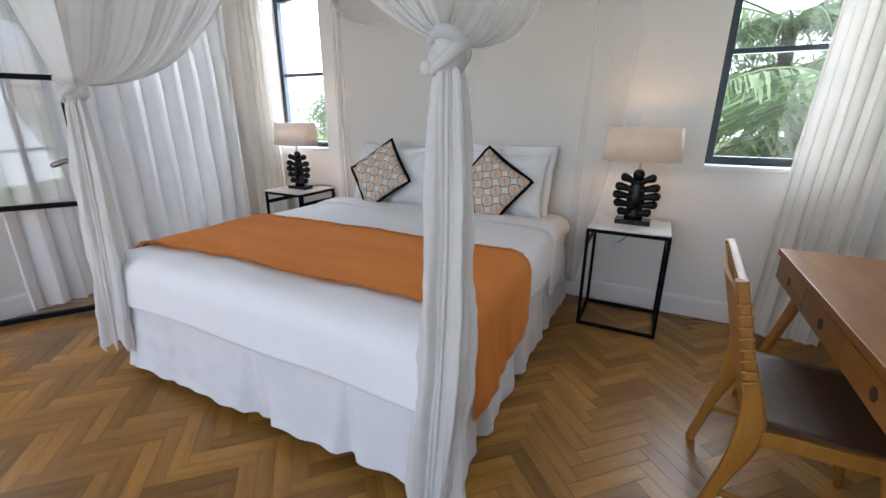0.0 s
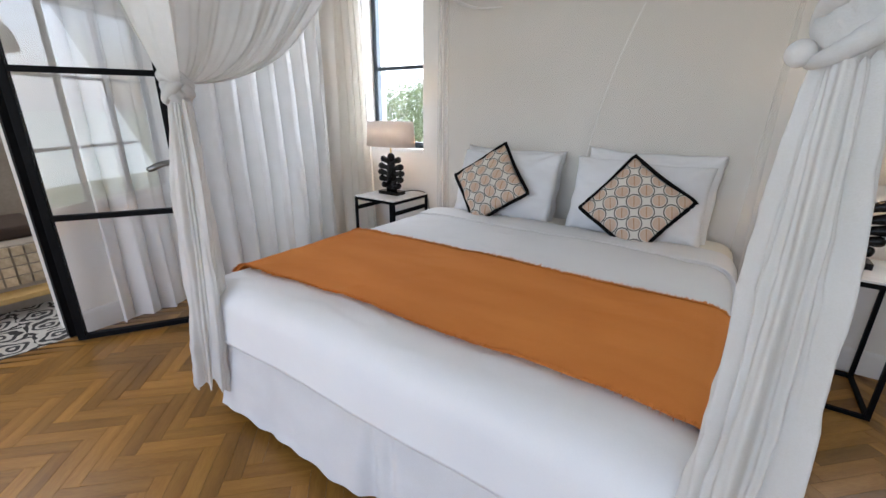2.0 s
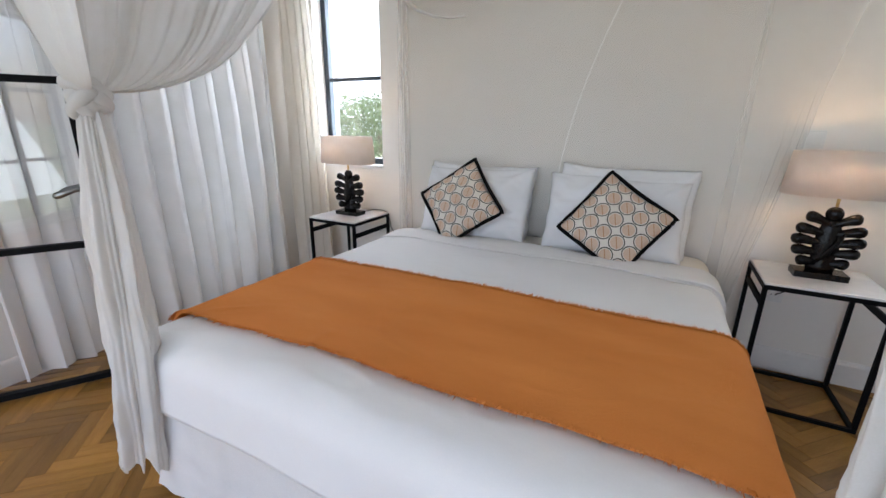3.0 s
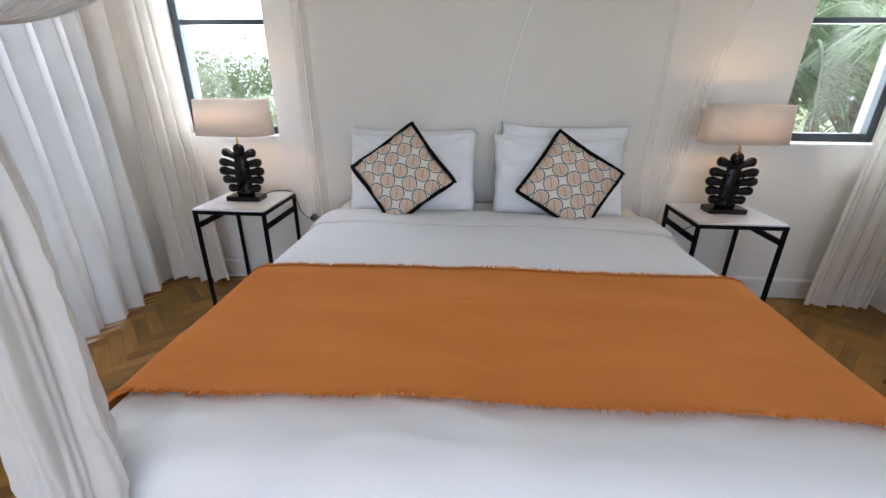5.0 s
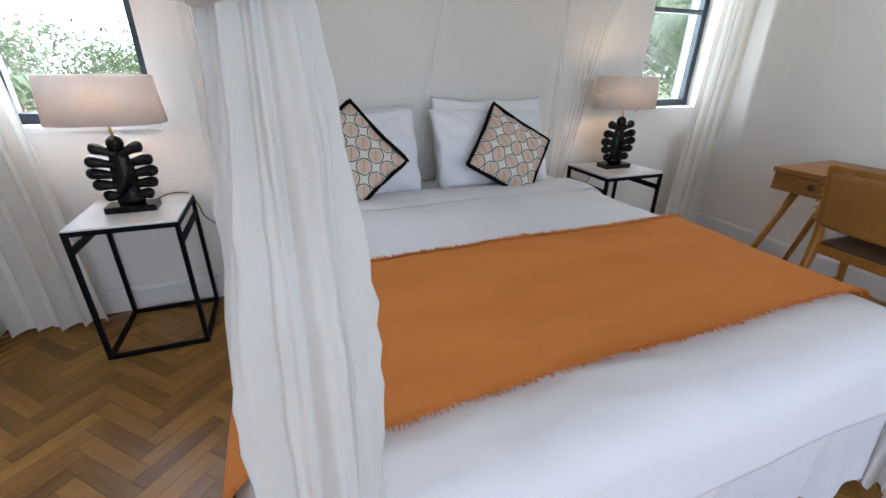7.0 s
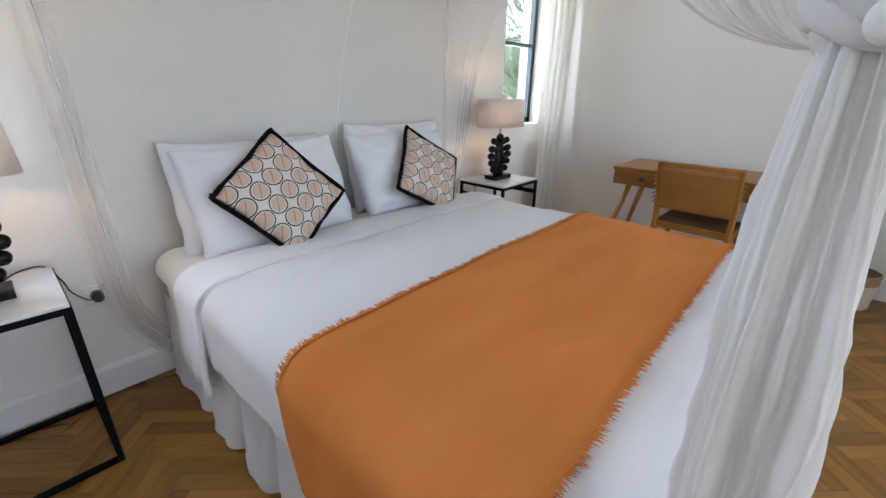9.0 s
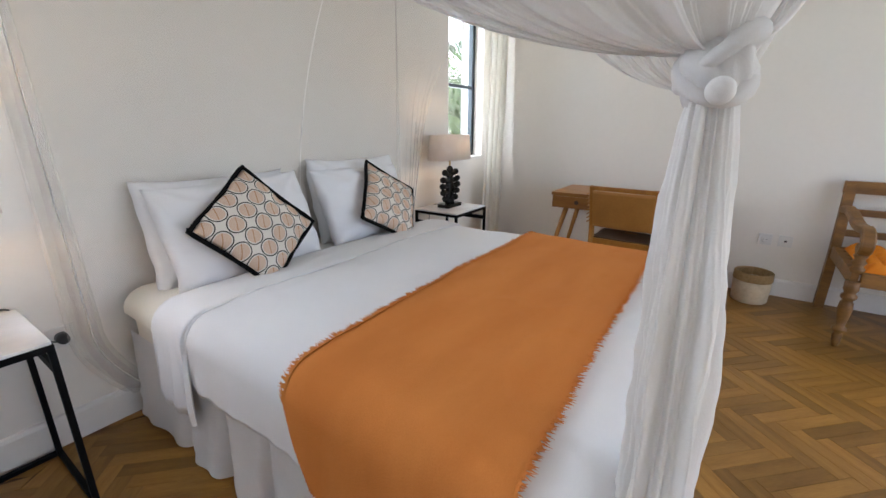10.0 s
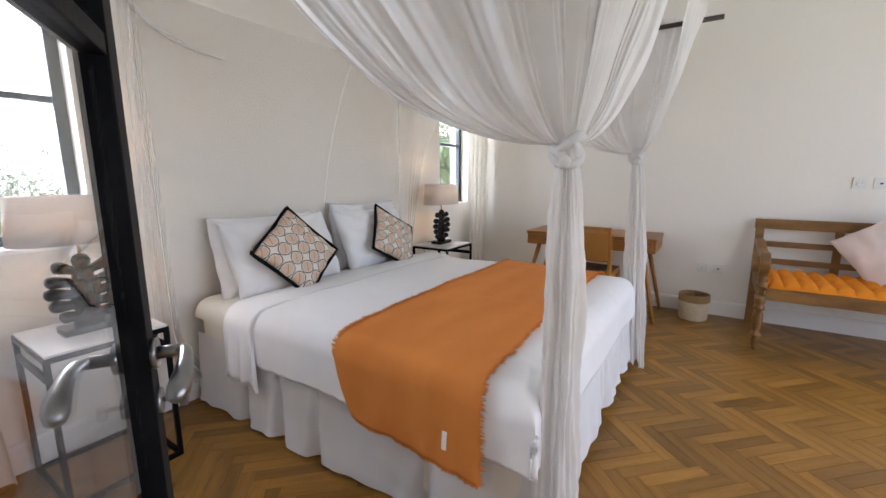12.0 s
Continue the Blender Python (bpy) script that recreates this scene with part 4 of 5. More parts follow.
def wall_switch(name, x, y, z, turn, kind, label):
    """A square plate; kind socket, toggle or data."""
    ob = thing(name, label, "socket" if kind != "toggle" else "switch", pose(x, y, z, 0, 0, turn), "wall plates")
    part("plate", box(-0.041, 0.041, -0.009, 0.0, -0.041, 0.041, 0.003), PLASTIC, ob)
    if kind == "socket":
        bm = lathe(bmesh.new(), [(0.024, 0), (0.024, 0.003), (0.020, 0.003)], seg=24)
        bmesh.ops.transform(bm, matrix=Matrix.Translation((0, -0.009, 0)) @ pose(0, 0, 0, 90), verts=bm.verts[:])
        part("socket_ring", bm, PLASTIC, ob)
        # Dark dots on the face stand in for the shade inside two pin holes.
        for dx in (-0.0095, 0.0095):
            part("pin_shade_dot", rod(bmesh.new(), (dx, -0.0125, 0), (dx, -0.0105, 0), 0.003, seg=8), PLASTIC_D, ob)
    elif kind == "plug":
        part("plug", rod(bmesh.new(), (0, -0.045, 0), (0, -0.009, 0), 0.019, 0.022), PLASTIC_D, ob, "black round plug")
    elif kind == "data":
        part("mark", box(-0.008, 0.008, -0.0105, -0.009, -0.006, 0.006), PLASTIC_D, ob)
    else:
        part("rocker", box(-0.03, 0.03, -0.013, -0.009, -0.03, 0.03, 0.002), PLASTIC, ob)
    return ob


wall_switch("wall_socket", XR, -2.309, 0.42, -90, "socket", "white wall socket low on the plaster wall")
wall_switch("wall_socket", XR, -2.428, 0.42, -90, "data", "white data socket low on the plaster wall")
wall_switch("wall_socket", XR, -3.244, 1.175, -90, "socket", "white wall socket above the bench")
wall_switch("wall_socket", XR, -3.358, 1.172, -90, "data", "white switch plate above the bench")
wall_switch("wall_socket", -1.03, 0.0, 0.445, 0, "plug", "white wall socket with a black plug beside the bed")
wall_switch("wall_socket", 1.235, 0.0, 0.425, 0, "socket", "white wall socket behind the bedside table")
wall_switch("wall_switch", 1.235, 0.0, 1.20, 0, "toggle", "white switch plate above the bedside lamp")

# ---- curtains ----


def curtain(name, axis, at, a0, a1, b0, b1, z0, z1, folds, amp, seed, material, label, hem=0.0):
    """A hanging curtain: from a0 to a1 at the top, b0 to b1 at the hem, folding about the plane at."""
    def f(u, v):
        t = (u + 0.020 * math.sin(11 * u + seed))
        a = (b0 + (b1 - b0) * t) * (1 - v) + (a0 + (a1 - a0) * t) * v
        ph = 2 * math.pi * folds * t + seed + 0.5 * math.sin(3.1 * u + 2 * v + seed)
        d = amp * (0.65 + 0.35 * (1 - v)) * ((0.75 + 0.6 * wob(u * folds * 0.5, v, seed + 2, 1)) * math.sin(ph + 0.9 * wob(u * folds * 0.4, v * 1.2, seed, 1)) + 0.3 * math.sin(2 * ph + 0.7 + v) + 0.7 * wob(u * folds * 0.6, v * 1.6, seed, 1) + 0.25 * wob(u * folds * 2.2, v * 5, seed, 1))
        a += 0.3 * amp * math.sin(2 * ph)
        z = z0 + (z1 - z0) * v + hem * wob(u * folds, 0, seed, 0.8) * (1 - v) ** 8
        return (a, at + d, z) if axis == "y" else (at + d, a, z)
    bm = sheet(f, int(folds * 24), 28)
    return tagged(part(name, bm, material), label, "curtain")


curtain("curtain", "x", -1.975, -1.95, -0.30, -1.96, -0.21, 0.03, 2.62, 12, 0.060, 0.4, SHEER, "floor length white curtain drawn across the side window", 0.03)
curtain("curtain", "y", -0.125, -1.98, -1.72, -2.00, -1.60, 0.03, 2.62, 4.5, 0.036, 2.1, CREAM, "floor length cream curtain drawn aside at the window", 0.02)
curtain("curtain", "y", -0.155, 2.08, 2.41, 1.97, 2.32, 0.03, 2.62, 3.6, 0.026, 4.4, CREAM, "floor length cream curtain drawn aside near the corner", 0.02)
tagged(part("curtain_rail", box(-1.985, -1.945, -1.98, -0.1, 2.62, 2.65, 0.004), BLACKST), "black ceiling curtain rail along the side window", "curtain rail")
tagged(part("curtain_rail", box(-1.94, -1.15, -0.145, -0.105, 2.62, 2.65, 0.004), BLACKST), "black curtain rail over the window", "curtain rail")
tagged(part("curtain_rail", box(1.55, 2.43, -0.175, -0.135, 2.62, 2.65, 0.004), BLACKST), "black curtain rail over the window", "curtain rail")
for ob, y in ((-1.965, (-1.9, -0.2)),):
    for yy in y:
        tagged(part("rail_bracket", box(XL, -1.985, yy, yy + 0.03, 2.625, 2.645), BLACKST), "small black steel rail bracket on the wall", "bracket")
for x, y in ((-1.9, -0.105), (-1.2, -0.105), (1.6, -0.135), (2.35, -0.135)):
    tagged(part("rail_bracket", box(x, x + 0.03, y, YB, 2.625, 2.645), BLACKST), "small black steel rail bracket on the wall", "bracket")

# ---- steel and glass door, standing open ----
LEAF_W, LEAF_H = 0.645, 2.14
door = thing("door_1", "black steel door with clear glass panes, standing open", "door", pose(-1.965, -2.155, 0.0, 0, 0, 58.9), kind="structure")


def dpart(name, bm, m, label=""):
    return part(name, bm, m, door, label)


for x0, x1 in ((0, 0.036), (LEAF_W - 0.046, LEAF_W)):
    dpart("stile", box(x0, x1, -0.02, 0.02, 0.012, LEAF_H, 0.003), BLACKST)
for z in (0.012, 0.685, 1.39, LEAF_H - 0.035):
    dpart("rail", box(0.036, LEAF_W - 0.046, -0.018, 0.018, z, z + 0.028, 0.003), BLACKST)
for z0, z1 in ((0.04, 0.685), (0.713, 1.39), (1.418, LEAF_H - 0.035)):
    p = dpart("pane", box(0.036, LEAF_W - 0.046, -0.003, 0.003, z0, z1), GLASS)
    p.visible_shadow = False
for sd in (-1, 1):
    hb = bmesh.new()
    rod(hb, (LEAF_W - 0.023, sd * 0.02, 0.955), (LEAF_W - 0.023, sd * 0.028, 0.955), 0.024, seg=20)
    rod(hb, (LEAF_W - 0.023, sd * 0.028, 0.955), (LEAF_W - 0.023, sd * 0.062, 0.955), 0.010)
    tube(hb, [(LEAF_W - 0.020, sd * 0.060, 0.956), (LEAF_W - 0.045, sd * 0.068, 0.960), (LEAF_W - 0.070, sd * 0.070, 0.958), (LEAF_W - 0.095, sd * 0.070, 0.950), (LEAF_W - 0.115, sd * 0.069, 0.944), (LEAF_W - 0.134, sd * 0.066, 0.937), (LEAF_W - 0.147, sd * 0.063, 0.933), (LEAF_W - 0.153, sd * 0.061, 0.931)], lambda q: (0.008, 0.009, 0.010, 0.0125, 0.015, 0.0155, 0.012, 0.004)[round(q * 7)], 14)
    dpart("handle", hb, CHROME, "worn nickel lever handle")
    kb = bmesh.new()
    rod(kb, (LEAF_W - 0.023, sd * 0.02, 0.875), (LEAF_W - 0.023, sd * 0.026, 0.875), 0.020, seg=20)
    dpart("lock_rose", kb, CHROME)
    if sd < 0:
        kk = bmesh.new()
        rod(kk, (LEAF_W - 0.023, -0.026, 0.875), (LEAF_W - 0.023, -0.05, 0.875), 0.004)
        bx(kk, LEAF_W - 0.040, LEAF_W - 0.020, -0.062, -0.05, 0.865, 0.885, 0.003)
        dpart("key", kk, CHROME, "key in the lock")
frame_b = bmesh.new()
for y0, y1 in ((-2.175, -2.14), (-3.12, -3.085)):
    bx(frame_b, XL - 0.05, XL + 0.004, y0, y1, 0, 2.20, 0.003)
bx(frame_b, XL - 0.05, XL + 0.003, -3.085, -2.175, 2.165, 2.20, 0.003)
tagged(part("door_frame", frame_b, BLACKST), "black steel door frame in the doorway", "door frame", kind="structure")

# ---- desk ----
DX0, DX1, DY0, DY1 = 1.885, 2.40, -1.975, -0.855
desk = thing("desk", "warm teak writing desk with three drawers and splayed legs", "desk", pose((DX0 + DX1) / 2, (DY0 + DY1) / 2, 0))


def kpart(name, bm, m, label=""):
    return tagged(under(part(name, bm, m), desk), label)


kpart("top", box(DX0 - 0.005, DX1, DY0 - 0.005, DY1 + 0.005, 0.690, 0.715, 0.004), TEAK)
body = bmesh.new()
bx(body, DX0 + 0.012, DX1 - 0.005, DY0, DY1, 0.590, 0.690, 0.003)
kpart("body", body, TEAK)
n = 3
wdr = (DY1 - DY0 - 0.04) / n
for i in range(n):
    y0 = DY0 + 0.02 + i * wdr
    d = kpart("drawer", box(DX0, DX0 + 0.0115, y0 + 0.004, y0 + wdr - 0.004, 0.602, 0.684, 0.002), TEAK)
    # No hole is cut: a dark disc paints the shade inside the finger pull.
    pull = bmesh.new()
    rod(pull, (DX0 - 0.0015, y0 + wdr / 2, 0.642), (DX0 + 0.003, y0 + wdr / 2, 0.642), 0.017, seg=20)
    pl = part("hole_shade_disc", pull, DARKW)
    pl.parent = d
for y, dy in ((DY0 + 0.10, -0.13), (DY1 - 0.10, 0.13)):
    for x, dx in ((DX0 + 0.08, -0.10), (DX1 - 0.08, 0.02)):
        kpart("leg", rod(bmesh.new(), (x + dx, y + dy, 0.0), (x, y, 0.590), 0.013, 0.021), TEAKX)

# ---- desk chair, facing the desk ----
chair = thing("desk_chair", "teak chair with tan leather back tucked at the desk", "chair", pose(1.86, -1.45, 0, 0, 0, -3))


def hpart(name, bm, m, label=""):
    return part(name, bm, m, chair, label)


CW = 0.215
for sd in (-1, 1):
    bm = bmesh.new()
    sweep(bm, [(-0.205, sd * CW, 0.0), (-0.165, sd * CW, 0.18), (-0.125, sd * CW, 0.34), (-0.125, sd * CW, 0.46), (-0.165, sd * CW, 0.62), (-0.215, sd * CW, 0.815)], 0.030, 0.046, 0.007)
    n = len(bm.verts) // 8
    bm.verts.ensure_lookup_table()
    for i in range(n):
        ring = bm.verts[i * 8:i * 8 + 8]
        mid = sum((q.co for q in ring), Vector()) / 8
        k = 0.62 + 0.75 * math.exp(-((mid.z - 0.39) / 0.13) ** 2)
        for q in ring:
            q.co = Vector((mid.x + (q.co.x - mid.x) * k, q.co.y, mid.z + (q.co.z - mid.z) * k))
    hpart("back_leg", bm, TEAKX)
    bm = bmesh.new()
    tube(bm, [(0.24, sd * (CW - 0.005), 0.0), (0.20, sd * CW, 0.22), (0.16, sd * CW, 0.40)], lambda q: 0.013 + 0.009 * q, 12)
    hpart("front_leg", bm, TEAKX)
    hpart("side_rail", bar(bmesh.new(), (-0.13, sd * CW, 0.385), (0.19, sd * CW, 0.405), 0.024, 0.045, 0.006), TEAKX)
    hpart("stretcher", rod(bmesh.new(), (-0.165, sd * CW, 0.16), (0.21, sd * CW, 0.175), 0.010), TEAKX)
hpart("front_rail", bar(bmesh.new(), (0.18, -CW, 0.40), (0.18, CW, 0.40), 0.024, 0.045, 0.006), TEAKX)
hpart("back_rail", bar(bmesh.new(), (-0.12, -CW, 0.40), (-0.12, CW, 0.40), 0.024, 0.045, 0.006), TEAKX)
hpart("crest_rail", bar(bmesh.new(), (-0.212, -CW, 0.802), (-0.212, CW, 0.802), 0.022, 0.030, 0.006), TEAKX)


def seat_f(u, v):
    return (-0.12 + 0.33 * u, (v * 2 - 1) * CW, 0.428 - 0.018 * math.sin(math.pi * v) * math.sin(math.pi * u))


hpart("seat", sheet(seat_f, 14, 14, 0.012), LEATHER_SHADED, "leather seat coloured dark for the shade under the desk")


def back_f(u, v):
    z = 0.52 + 0.265 * v
    x = -0.145 - 0.065 * (v ** 1.1)
    return (x - 0.018 * math.sin(math.pi * u), (u * 2 - 1) * (CW + 0.006), z)


hpart("backrest", sheet(back_f, 18, 12, 0.010), LEATHER, "tan leather backrest")
for sd in (-1, 1):
    for k in range(8):
        z = 0.545 + 0.03 * k
        hpart("lacing", rod(bmesh.new(), (-0.168 - 0.055 * (k / 8), sd * (CW + 0.028), z), (-0.135 - 0.055 * (k / 8), sd * (CW + 0.024), z + 0.006), 0.004, seg=6), LEATHER)

# ---- waste basket ----
basket = thing("waste_basket", "round woven basket, cream body with brown rim", "basket", pose(2.225, -2.275, 0))
part("body", lathe(bmesh.new(), [(0.102, 0.0), (0.110, 0.01), (0.115, 0.10), (0.117, 0.165), (0.111, 0.165), (0.103, 0.02), (0.02, 0.015)], seg=36), CANVAS, basket)
rim = bmesh.new()
for k in range(6):
    pts = [((0.115 - 0.0005 * k) * math.cos(a), (0.115 - 0.0005 * k) * math.sin(a), 0.168 + 0.010 * k) for a in (2 * math.pi * i / 36 for i in range(37))]
    tube(rim, pts, 0.0065, 6)
part("rim", rim, JUTE, basket, "brown jute coiled rim")

# ---- bench with cushion ----
SX0, SX1, SY0, SY1 = 1.665, 2.40, -4.15, -2.645
bench = thing("bench", "old teak bench with turned legs and scrolled arms", "bench", pose((SX0 + SX1) / 2, (SY0 + SY1) / 2, 0))


def npart(name, bm, m=OLDTEAK, label=""):
    return tagged(under(part(name, bm, m), bench), label)


LEGP = [(0.016, 0.0), (0.020, 0.03), (0.024, 0.07), (0.018, 0.085), (0.034, 0.10), (0.034, 0.115), (0.020, 0.13), (0.026, 0.17), (0.034, 0.23), (0.030, 0.27), (0.022, 0.285), (0.036, 0.30), (0.036, 0.315), (0.024, 0.33), (0.034, 0.35), (0.034, 0.40)]
POSTP = [(0.030, 0.0), (0.034, 0.02), (0.022, 0.035), (0.034, 0.055), (0.022, 0.072), (0.032, 0.09), (0.022, 0.11), (0.026, 0.135), (0.018, 0.15)]
for y in (SY0 + 0.035, SY1 - 0.035):
    npart("front_leg", lathe(bmesh.new(), LEGP, (SX0 + 0.035, y, 0), 20))
    npart("arm_post", lathe(bmesh.new(), POSTP, (SX0 + 0.035, y, 0.455), 18))
    bl = bmesh.new()
    bar(bl, (SX1 - 0.04, y, 0.0), (SX1 - 0.065, y, 0.44), 0.055, 0.055, 0.005)
    bar(bl, (SX1 - 0.065, y, 0.44), (SX1 - 0.03, y, 0.86), 0.055, 0.055, 0.005)
    npart("back_leg", bl)
    arm = bmesh.new()
    pts = [(SX1 - 0.06, y, 0.70), (SX1 - 0.16, y, 0.715), (SX1 - 0.30, y, 0.705), (SX1 - 0.45, y, 0.68), (SX1 - 0.58, y, 0.675), (SX1 - 0.67, y, 0.685), (SX0 + 0.005, y, 0.660), (SX0 - 0.02, y, 0.615), (SX0 + 0.012, y, 0.575), (SX0 + 0.05, y, 0.60)]
    sweep(arm, pts, 0.058, 0.046)
    npart("arm", arm)
    npart("side_rail", bar(bmesh.new(), (SX0 + 0.03, y, 0.415), (SX1 - 0.06, y, 0.415), 0.034, 0.075, 0.004))
npart("front_rail", box(SX0 + 0.015, SX0 + 0.05, SY0 + 0.06, SY1 - 0.06, 0.375, 0.452, 0.005))
npart("back_rail", box(SX1 - 0.085, SX1 - 0.05, SY0 + 0.06, SY1 - 0.06, 0.375, 0.452, 0.005))
npart("crest_rail", box(SX1 - 0.052, SX1 - 0.015, SY0 + 0.0, SY1 - 0.0, 0.805, 0.885, 0.008))
for z in (0.685, 0.545):
    npart("back_slat", box(SX1 - 0.060, SX1 - 0.032, SY0 + 0.06, SY1 - 0.06, z - 0.022, z + 0.022, 0.004))
for y in (SY0 + 0.5, SY1 - 0.52):
    npart("back_upright", box(SX1 - 0.0585, SX1 - 0.0315, y - 0.025, y + 0.025, 0.45, 0.81, 0.004))
for k in range(6):
    x = SX0 + 0.06 + k * 0.098
    npart("seat_slat", box(x, x + 0.085, SY0 + 0.045, SY1 - 0.045, 0.432, 0.450, 0.003))


def quilt_f(u, v):
    x = SX0 + 0.045 + 0.565 * u
    y = SY0 + 0.07 + (SY1 - SY0 - 0.14) * v
    e = min(1, 14 * min(u, 1 - u, v * 2.4, (1 - v) * 2.4))
    tuft = abs(math.sin(math.pi * 6 * u)) ** 0.5 * abs(math.sin(math.pi * 15 * v)) ** 0.5
    return (x, y, 0.455 + (0.022 + 0.034 * tuft) * e ** 0.5 + 0.006 * wob(u * 5, v * 9, 2, 1))


quilt = sheet(quilt_f, 84, 150, 0.0)
tagged(part("seat_cushion", quilt, ORANGE2), "bright orange tufted seat cushion on the bench", "cushion")
pb = part("throw_pillow", pillow_mesh(0.50, 0.50, 0.15, 11.0), PINK)
pb.matrix_basis = pose(2.16, -3.42, 0.715, 24, 38, 84)
tagged(pb, "pale blush square pillow propped on the bench", "pillow")

# ---- pendant lamp behind the walker ----
pendant = thing("pendant_lamp", "wide woven dome pendant lamp, lit, hanging from the ceiling", "lamp", pose(-0.95, -3.62, 1.62))
part("cord", rod(bmesh.new(), (0, 0, 0.30), (0, 0, ZC - 1.62), 0.004, seg=6), CABLE, pendant)
dome = bmesh.new()
lathe(dome, [(0.26, 0.0), (0.265, 0.03), (0.25, 0.12), (0.20, 0.21), (0.11, 0.28), (0.03, 0.31), (0.025, 0.30), (0.105, 0.27), (0.195, 0.20), (0.244, 0.115), (0.258, 0.03), (0.254, 0.0)], seg=36)
for f in [f for f in dome.faces if len(f.verts) > 4]:
    dome.faces.remove(f)
part("shade", dome, JUTE, pendant, "woven natural fibre dome shade")
bm = bmesh.new()
bmesh.ops.create_uvsphere(bm, u_segments=16, v_segments=12, radius=0.045, matrix=Matrix.Translation((0, 0, 0.09)))
part("bulb", smooth(bm), BULB, pendant, "lit warm bulb")
part("socket", rod(bmesh.new(), (0, 0, 0.13), (0, 0, 0.30), 0.018), BRASS, pendant)

# ---- outdoors ----
bd = bmesh.new()
bx(bd, -260, 260, 120, 121, -3.0, 160)
tagged(part("backdrop", bd, HAZE), "plain bright hazy sky beyond the garden", "sky", kind="structure")
tagged(part("ground", box(-400, 400, -400, 400, -3.2, -3.0), GRASS), "dry green ground below the house", "ground", kind="structure")


def frond(bm, base, yaw, length, arch, seed, droop):
    """One palm frond: an arched rib with narrow leaflets."""
    rg = random.Random(seed)
    d = Vector((math.cos(yaw), math.sin(yaw), 0))
    sd = Vector((-d.y, d.x, 0))
    rib = []
    for i in range(15):
        t = i / 14
        rib.append(Vector(base) + d * length * t * (1 - 0.25 * t) + Vector((0, 0, length * (arch * t - droop * t * t))))
    tube(bm, rib, lambda q: 0.016 * (1 - q) + 0.003, 5)
    for i in range(2, 56):
        t = i / 56
        k = min(13, int(t * 14))
        p = rib[k].lerp(rib[k + 1], t * 14 - k)
        for s in (-1, 1):
            ln = length * 0.30 * math.sin(math.pi * (0.12 + 0.85 * t)) * rg.uniform(0.85, 1.1)
            w = 0.022
            tip = p + sd * s * ln * 0.75 + d * ln * 0.45 + Vector((0, 0, -ln * rg.uniform(0.25, 0.6)))
            mid = p.lerp(tip, 0.45) + Vector((0, 0, ln * 0.08))
            q = [bm.verts.new(v) for v in (p, mid - d * w, tip, mid + d * w)]
            bm.faces.new(q)


def palm(x, y, h, n, seed, spread=2.2):
    rg = random.Random(seed)
    ob = thing("palm_tree", "green palm tree with long drooping fronds outside the window", "palm tree", pose(x, y, -3.0), "garden palms")
    bm = bmesh.new()
    tube(bm, [(0, 0, 0), (0.05, 0.02, (h + 3) * 0.5), (0, 0, h + 3)], lambda q: 0.14 - 0.05 * q, 10)
    part("trunk", bm, BARK, ob)
    bm = bmesh.new()
    for i in range(n):
        frond(bm, (0, 0, h + 3), 2 * math.pi * i / n + rg.uniform(-0.2, 0.2), spread * rg.uniform(0.85, 1.15), rg.uniform(0.1, 0.75), seed * 50 + i, rg.uniform(0.45, 0.9))
    part("fronds", bm, LEAF, ob)
    return ob


palm(2.9, 1.9, 1.35, 18, 3)
palm(4.6, 3.2, 1.9, 18, 5, 2.8)
palm(2.0, 3.9, 0.7, 16, 7, 2.4)
palm(-2.6, 4.6, 0.6, 14, 9, 2.0)
palm(6.2, 6.0, 2.6, 16, 8, 3.0)
palm(5.7, 4.3, 1.7, 20, 11, 2.4)
palm(3.9, 5.2, 1.5, 18, 13, 2.4)
palm(2.7, 4.6, 2.4, 22, 17, 2.6)


def tree(x, y, h, r, seed):
    rg = random.Random(seed)
    ob = thing("tree", "leafy green garden tree beyond the window", "tree", pose(x, y, -3.0), "garden trees")
    bm = bmesh.new()
    tube(bm, [(0, 0, 0), (0.1, 0.1, h * 0.4), (0, 0.2, h * 0.75)], lambda q: 0.22 * (1 - 0.6 * q), 8)
    for k in range(6):
        a = rg.uniform(0, 6.28)
        tube(bm, [(0, 0.1, h * 0.45), (r * 0.4 * math.cos(a), r * 0.4 * math.sin(a), h * 0.65), (r * 0.75 * math.cos(a), r * 0.75 * math.sin(a), h * 0.82)], lambda q: 0.09 * (1 - 0.7 * q), 6)
    part("trunk", bm, BARK, ob)
    vs, fs = [], []
    for c in range(46):
        a, e, q = rg.uniform(0, 6.28), rg.uniform(-0.5, 1.0), rg.uniform(0.45, 1.0)
        cc = Vector((r * q * math.cos(a) * math.cos(e * 1.2), r * q * math.sin(a) * math.cos(e * 1.2), h * 0.74 + r * 0.55 * q * math.sin(e * 1.4)))
        for i in range(130):
            p = cc + Vector((rg.gauss(0, 1), rg.gauss(0, 1), rg.gauss(0, 0.8))) * r * 0.15
            u = Vector((rg.gauss(0, 1), rg.gauss(0, 1), rg.gauss(0, 1))).normalized() * 0.075
            w = u.cross(Vector((rg.gauss(0, 1), rg.gauss(0, 1), rg.gauss(0, 1)))).normalized() * 0.035
            b = len(vs)
            vs += [p - u, p + w, p + u, p - w]
            fs.append((b, b + 1, b + 2, b + 3))
    me = bpy.data.meshes.new("crown")
    me.from_pydata([tuple(v) for v in vs], [], fs)
    me.materials.append(LEAF2)
    cr = new("crown", me)
    cr.parent = ob
    return ob


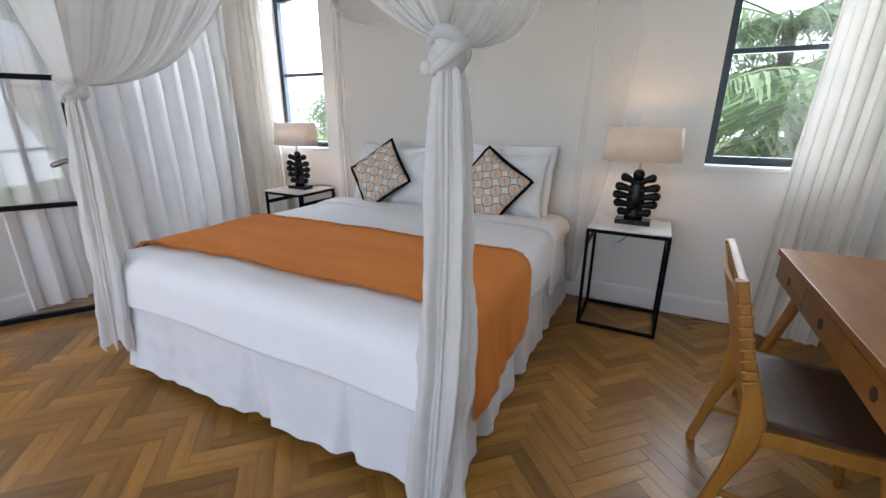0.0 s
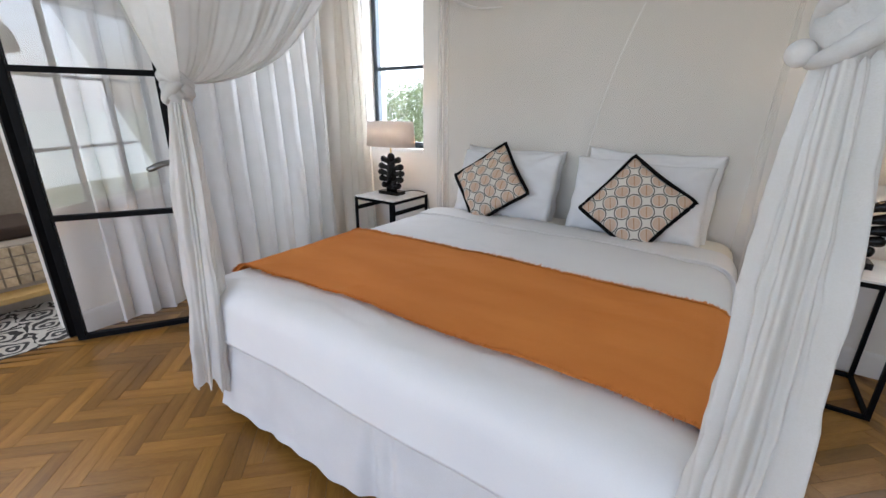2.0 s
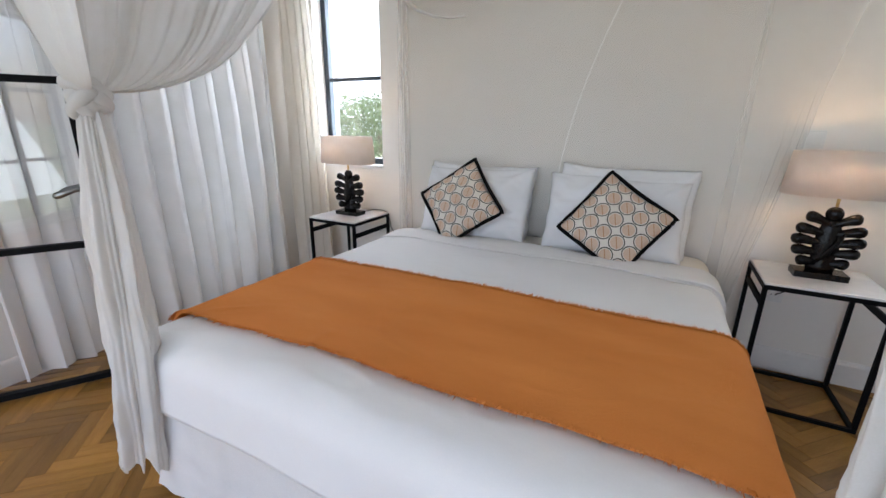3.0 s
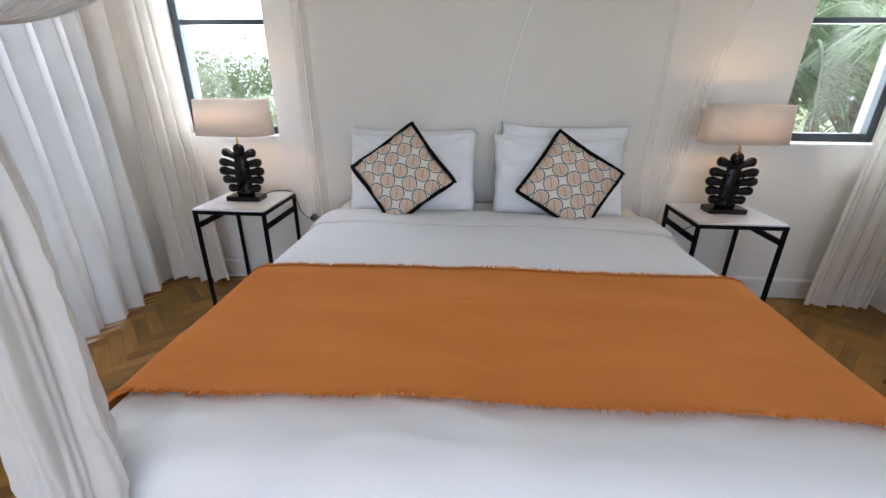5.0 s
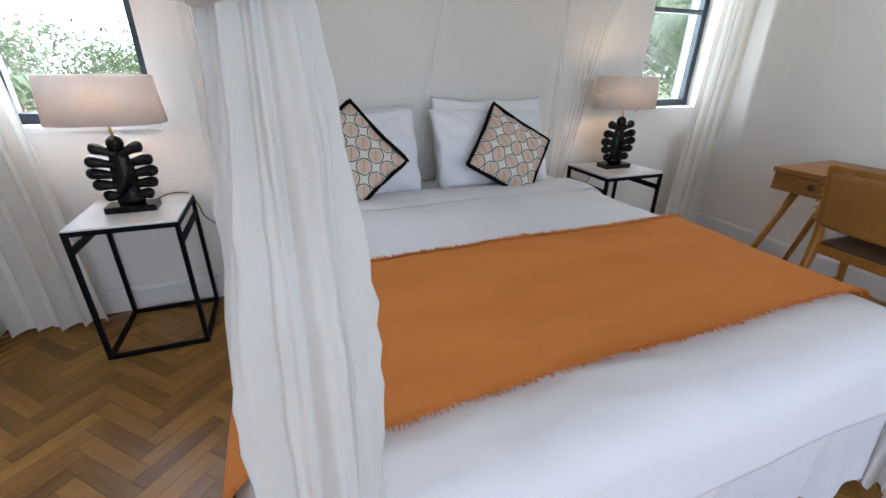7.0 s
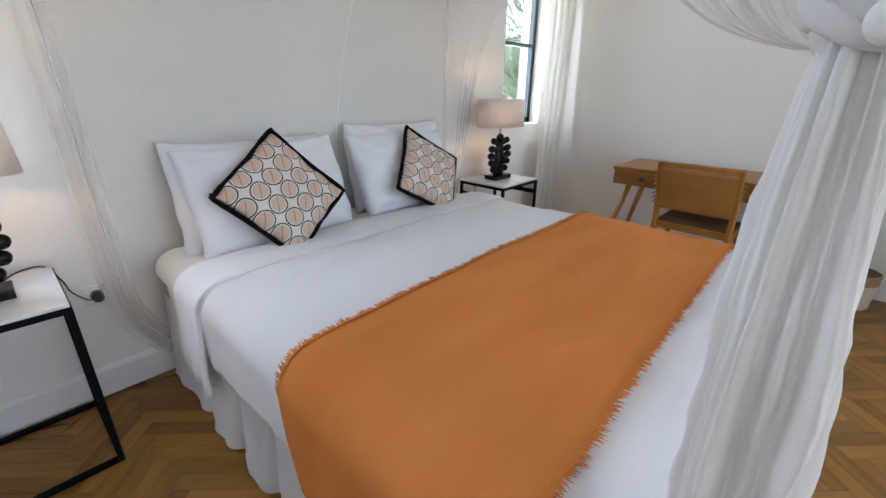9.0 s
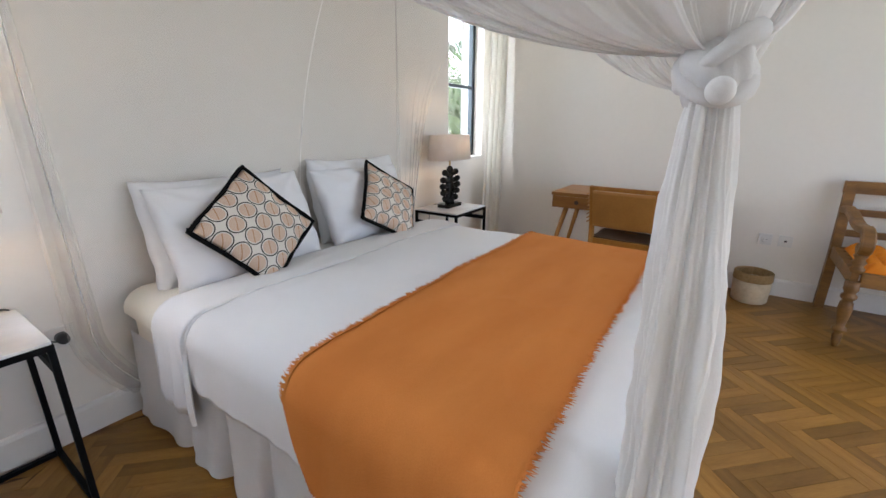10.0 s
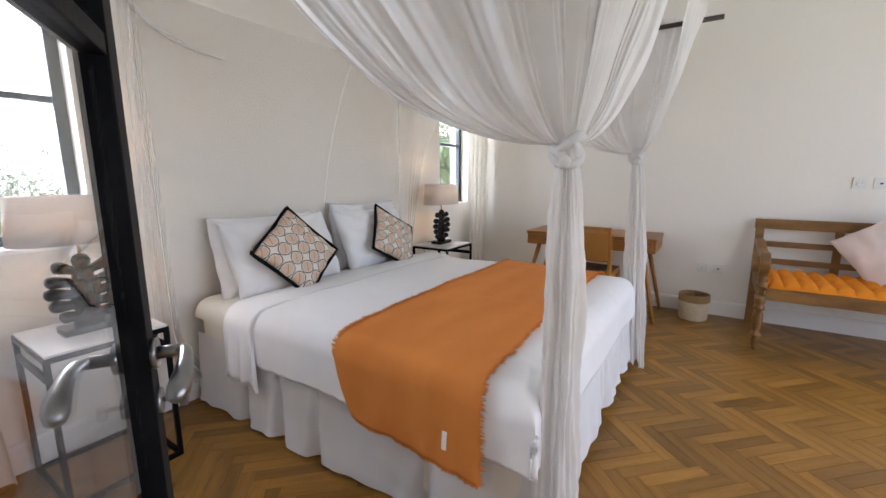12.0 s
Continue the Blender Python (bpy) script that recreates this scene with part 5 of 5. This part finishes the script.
for i, (x, y, h, r) in enumerate(((-6.5, 11, 4.6, 2.4), (-3.2, 13, 4.3, 2.3), (-10, 12, 5.0, 2.6), (0.5, 15, 4.4, 2.6), (4.5, 12, 6.0, 2.8), (-14, 16, 5.4, 3.0), (8, 11, 7.0, 3.2), (-5.0, 18, 4.6, 2.8), (12, 14, 7.5, 3.4), (9.5, 9.0, 6.4, 2.8), (11.5, 5.6, 6.0, 2.6))):
    tree(x, y, h, r, 20 + i)

# ---- floor pieces ----
PL, PW = 0.30, 0.06
GAP = 0.0007


def plank_uv(bm, off):
    uv = bm.loops.layers.uv.new("UVMap")
    for f in bm.faces:
        for lp in f.loops:
            lp[uv].uv = (lp.vert.co.x + off[0], lp.vert.co.y + off[1])


plank_meshes = []
for k in range(12):
    me = bpy.data.meshes.new("plank")
    bm = box(-PL / 2 + GAP, PL / 2 - GAP, -PW / 2 + GAP, PW / 2 - GAP, -0.003, 0.0)
    plank_uv(bm, (k * 1.7, k * 0.9))
    bm.to_mesh(me)
    bm.free()
    me.materials.append(PARQUET)
    plank_meshes.append(me)


def herringbone(x0, x1, y0, y1, angle):
    """Places of the planks of a herringbone floor: centre and turn."""
    out = []
    turn = Matrix.Rotation(radians(angle), 2)
    mid = Vector((1.32 - 3 * 0.4243, -2.4))
    for k in range(-62, 63):
        for j in range(-14, 15):
            o = Vector((k * PW + j * PL, k * PW - j * PL))
            for d, extra in ((Vector((PL / 2, PW / 2)), 0), (Vector((-PW / 2, PL / 2)), 90)):
                c = mid + turn @ (o + d)
                if x0 - 0.15 < c.x < x1 + 0.15 and y0 - 0.15 < c.y < y1 + 0.15:
                    out.append((c.x, c.y, angle + extra))
    return out


planks = herringbone(XL, XR, YF, YB, FLOOR_TURN)
near = sorted(planks, key=lambda q: (q[0] - 0.2) ** 2 * 0.35 + (q[1] + 2.35) ** 2)
inside = [q for q in near if XL + 0.19 < q[0] < XR - 0.19 and YF + 0.19 < q[1] < YB - 0.19]
singles = [q for q in inside if not (BX0 + 0.1 < q[0] < BX1 - 0.1 and q[1] > BY0 + 0.1)][:300]
chosen = {(round(q[0], 4), round(q[1], 4)) for q in singles}
for k, (wx, wy, a) in enumerate(singles):
    ob = new("plank", plank_meshes[(k * 7) % 12])
    ob.matrix_basis = pose(wx, wy, 0, 0, 0, a)
    ob.parent = floor
prng = random.Random(12)
verts, faces, uvs = [], [], []
CORN = [(-PL / 2 + GAP, -PW / 2 + GAP), (PL / 2 - GAP, -PW / 2 + GAP), (PL / 2 - GAP, PW / 2 - GAP), (-PL / 2 + GAP, PW / 2 - GAP)]
for wx, wy, a in planks:
    if (round(wx, 4), round(wy, 4)) in chosen:
        continue
    m, b, off = pose(wx, wy, 0, 0, 0, a), len(verts), (prng.uniform(0, 30), prng.uniform(0, 30))
    for dz in (0.0, -0.003):
        for p in CORN:
            q = m @ Vector((*p, 0))
            verts.append((min(max(q.x, XL), XR), min(max(q.y, YF), YB), dz))
    faces.append((b, b + 1, b + 2, b + 3))
    uvs.append([(p[0] + off[0], p[1] + off[1]) for p in CORN])
    for k in range(4):
        r = (k + 1) % 4
        faces.append((b + 4 + k, b + 4 + r, b + r, b + k))
        uvs.append([(CORN[i][0] + off[0], CORN[i][1] + off[1]) for i in (k, r, r, k)])
me = bpy.data.meshes.new("planks")
me.from_pydata(verts, [], faces)
layer = me.uv_layers.new(name="UVMap")
flat = [c for f in uvs for c in f]
for i, c in enumerate(flat):
    layer.data[i].uv = c
me.materials.append(PARQUET)
rest = new("planks", me)
rest.parent = floor
tagged(rest, "further oak parquet blocks", kind="stuff")

ts = 0.20
tme = bpy.data.meshes.new("cement_tile")
bm = box(-ts / 2 + 0.001, ts / 2 - 0.001, -ts / 2 + 0.001, ts / 2 - 0.001, -0.006, 0.0, 0.001)
bm.to_mesh(tme)
bm.free()
tme.materials.append(CEMENT)
floor2 = bpy.data.objects["floor_2"]
for i in range(8):
    for j in range(8):
        ob = new("cement_tile", tme)
        ob.matrix_basis = pose(XL - 0.002 - ts / 2 - i * ts, -3.2 + j * ts, 0, 0, 0, 90 * ((i * 2 + j) % 4))
        ob.parent = floor2
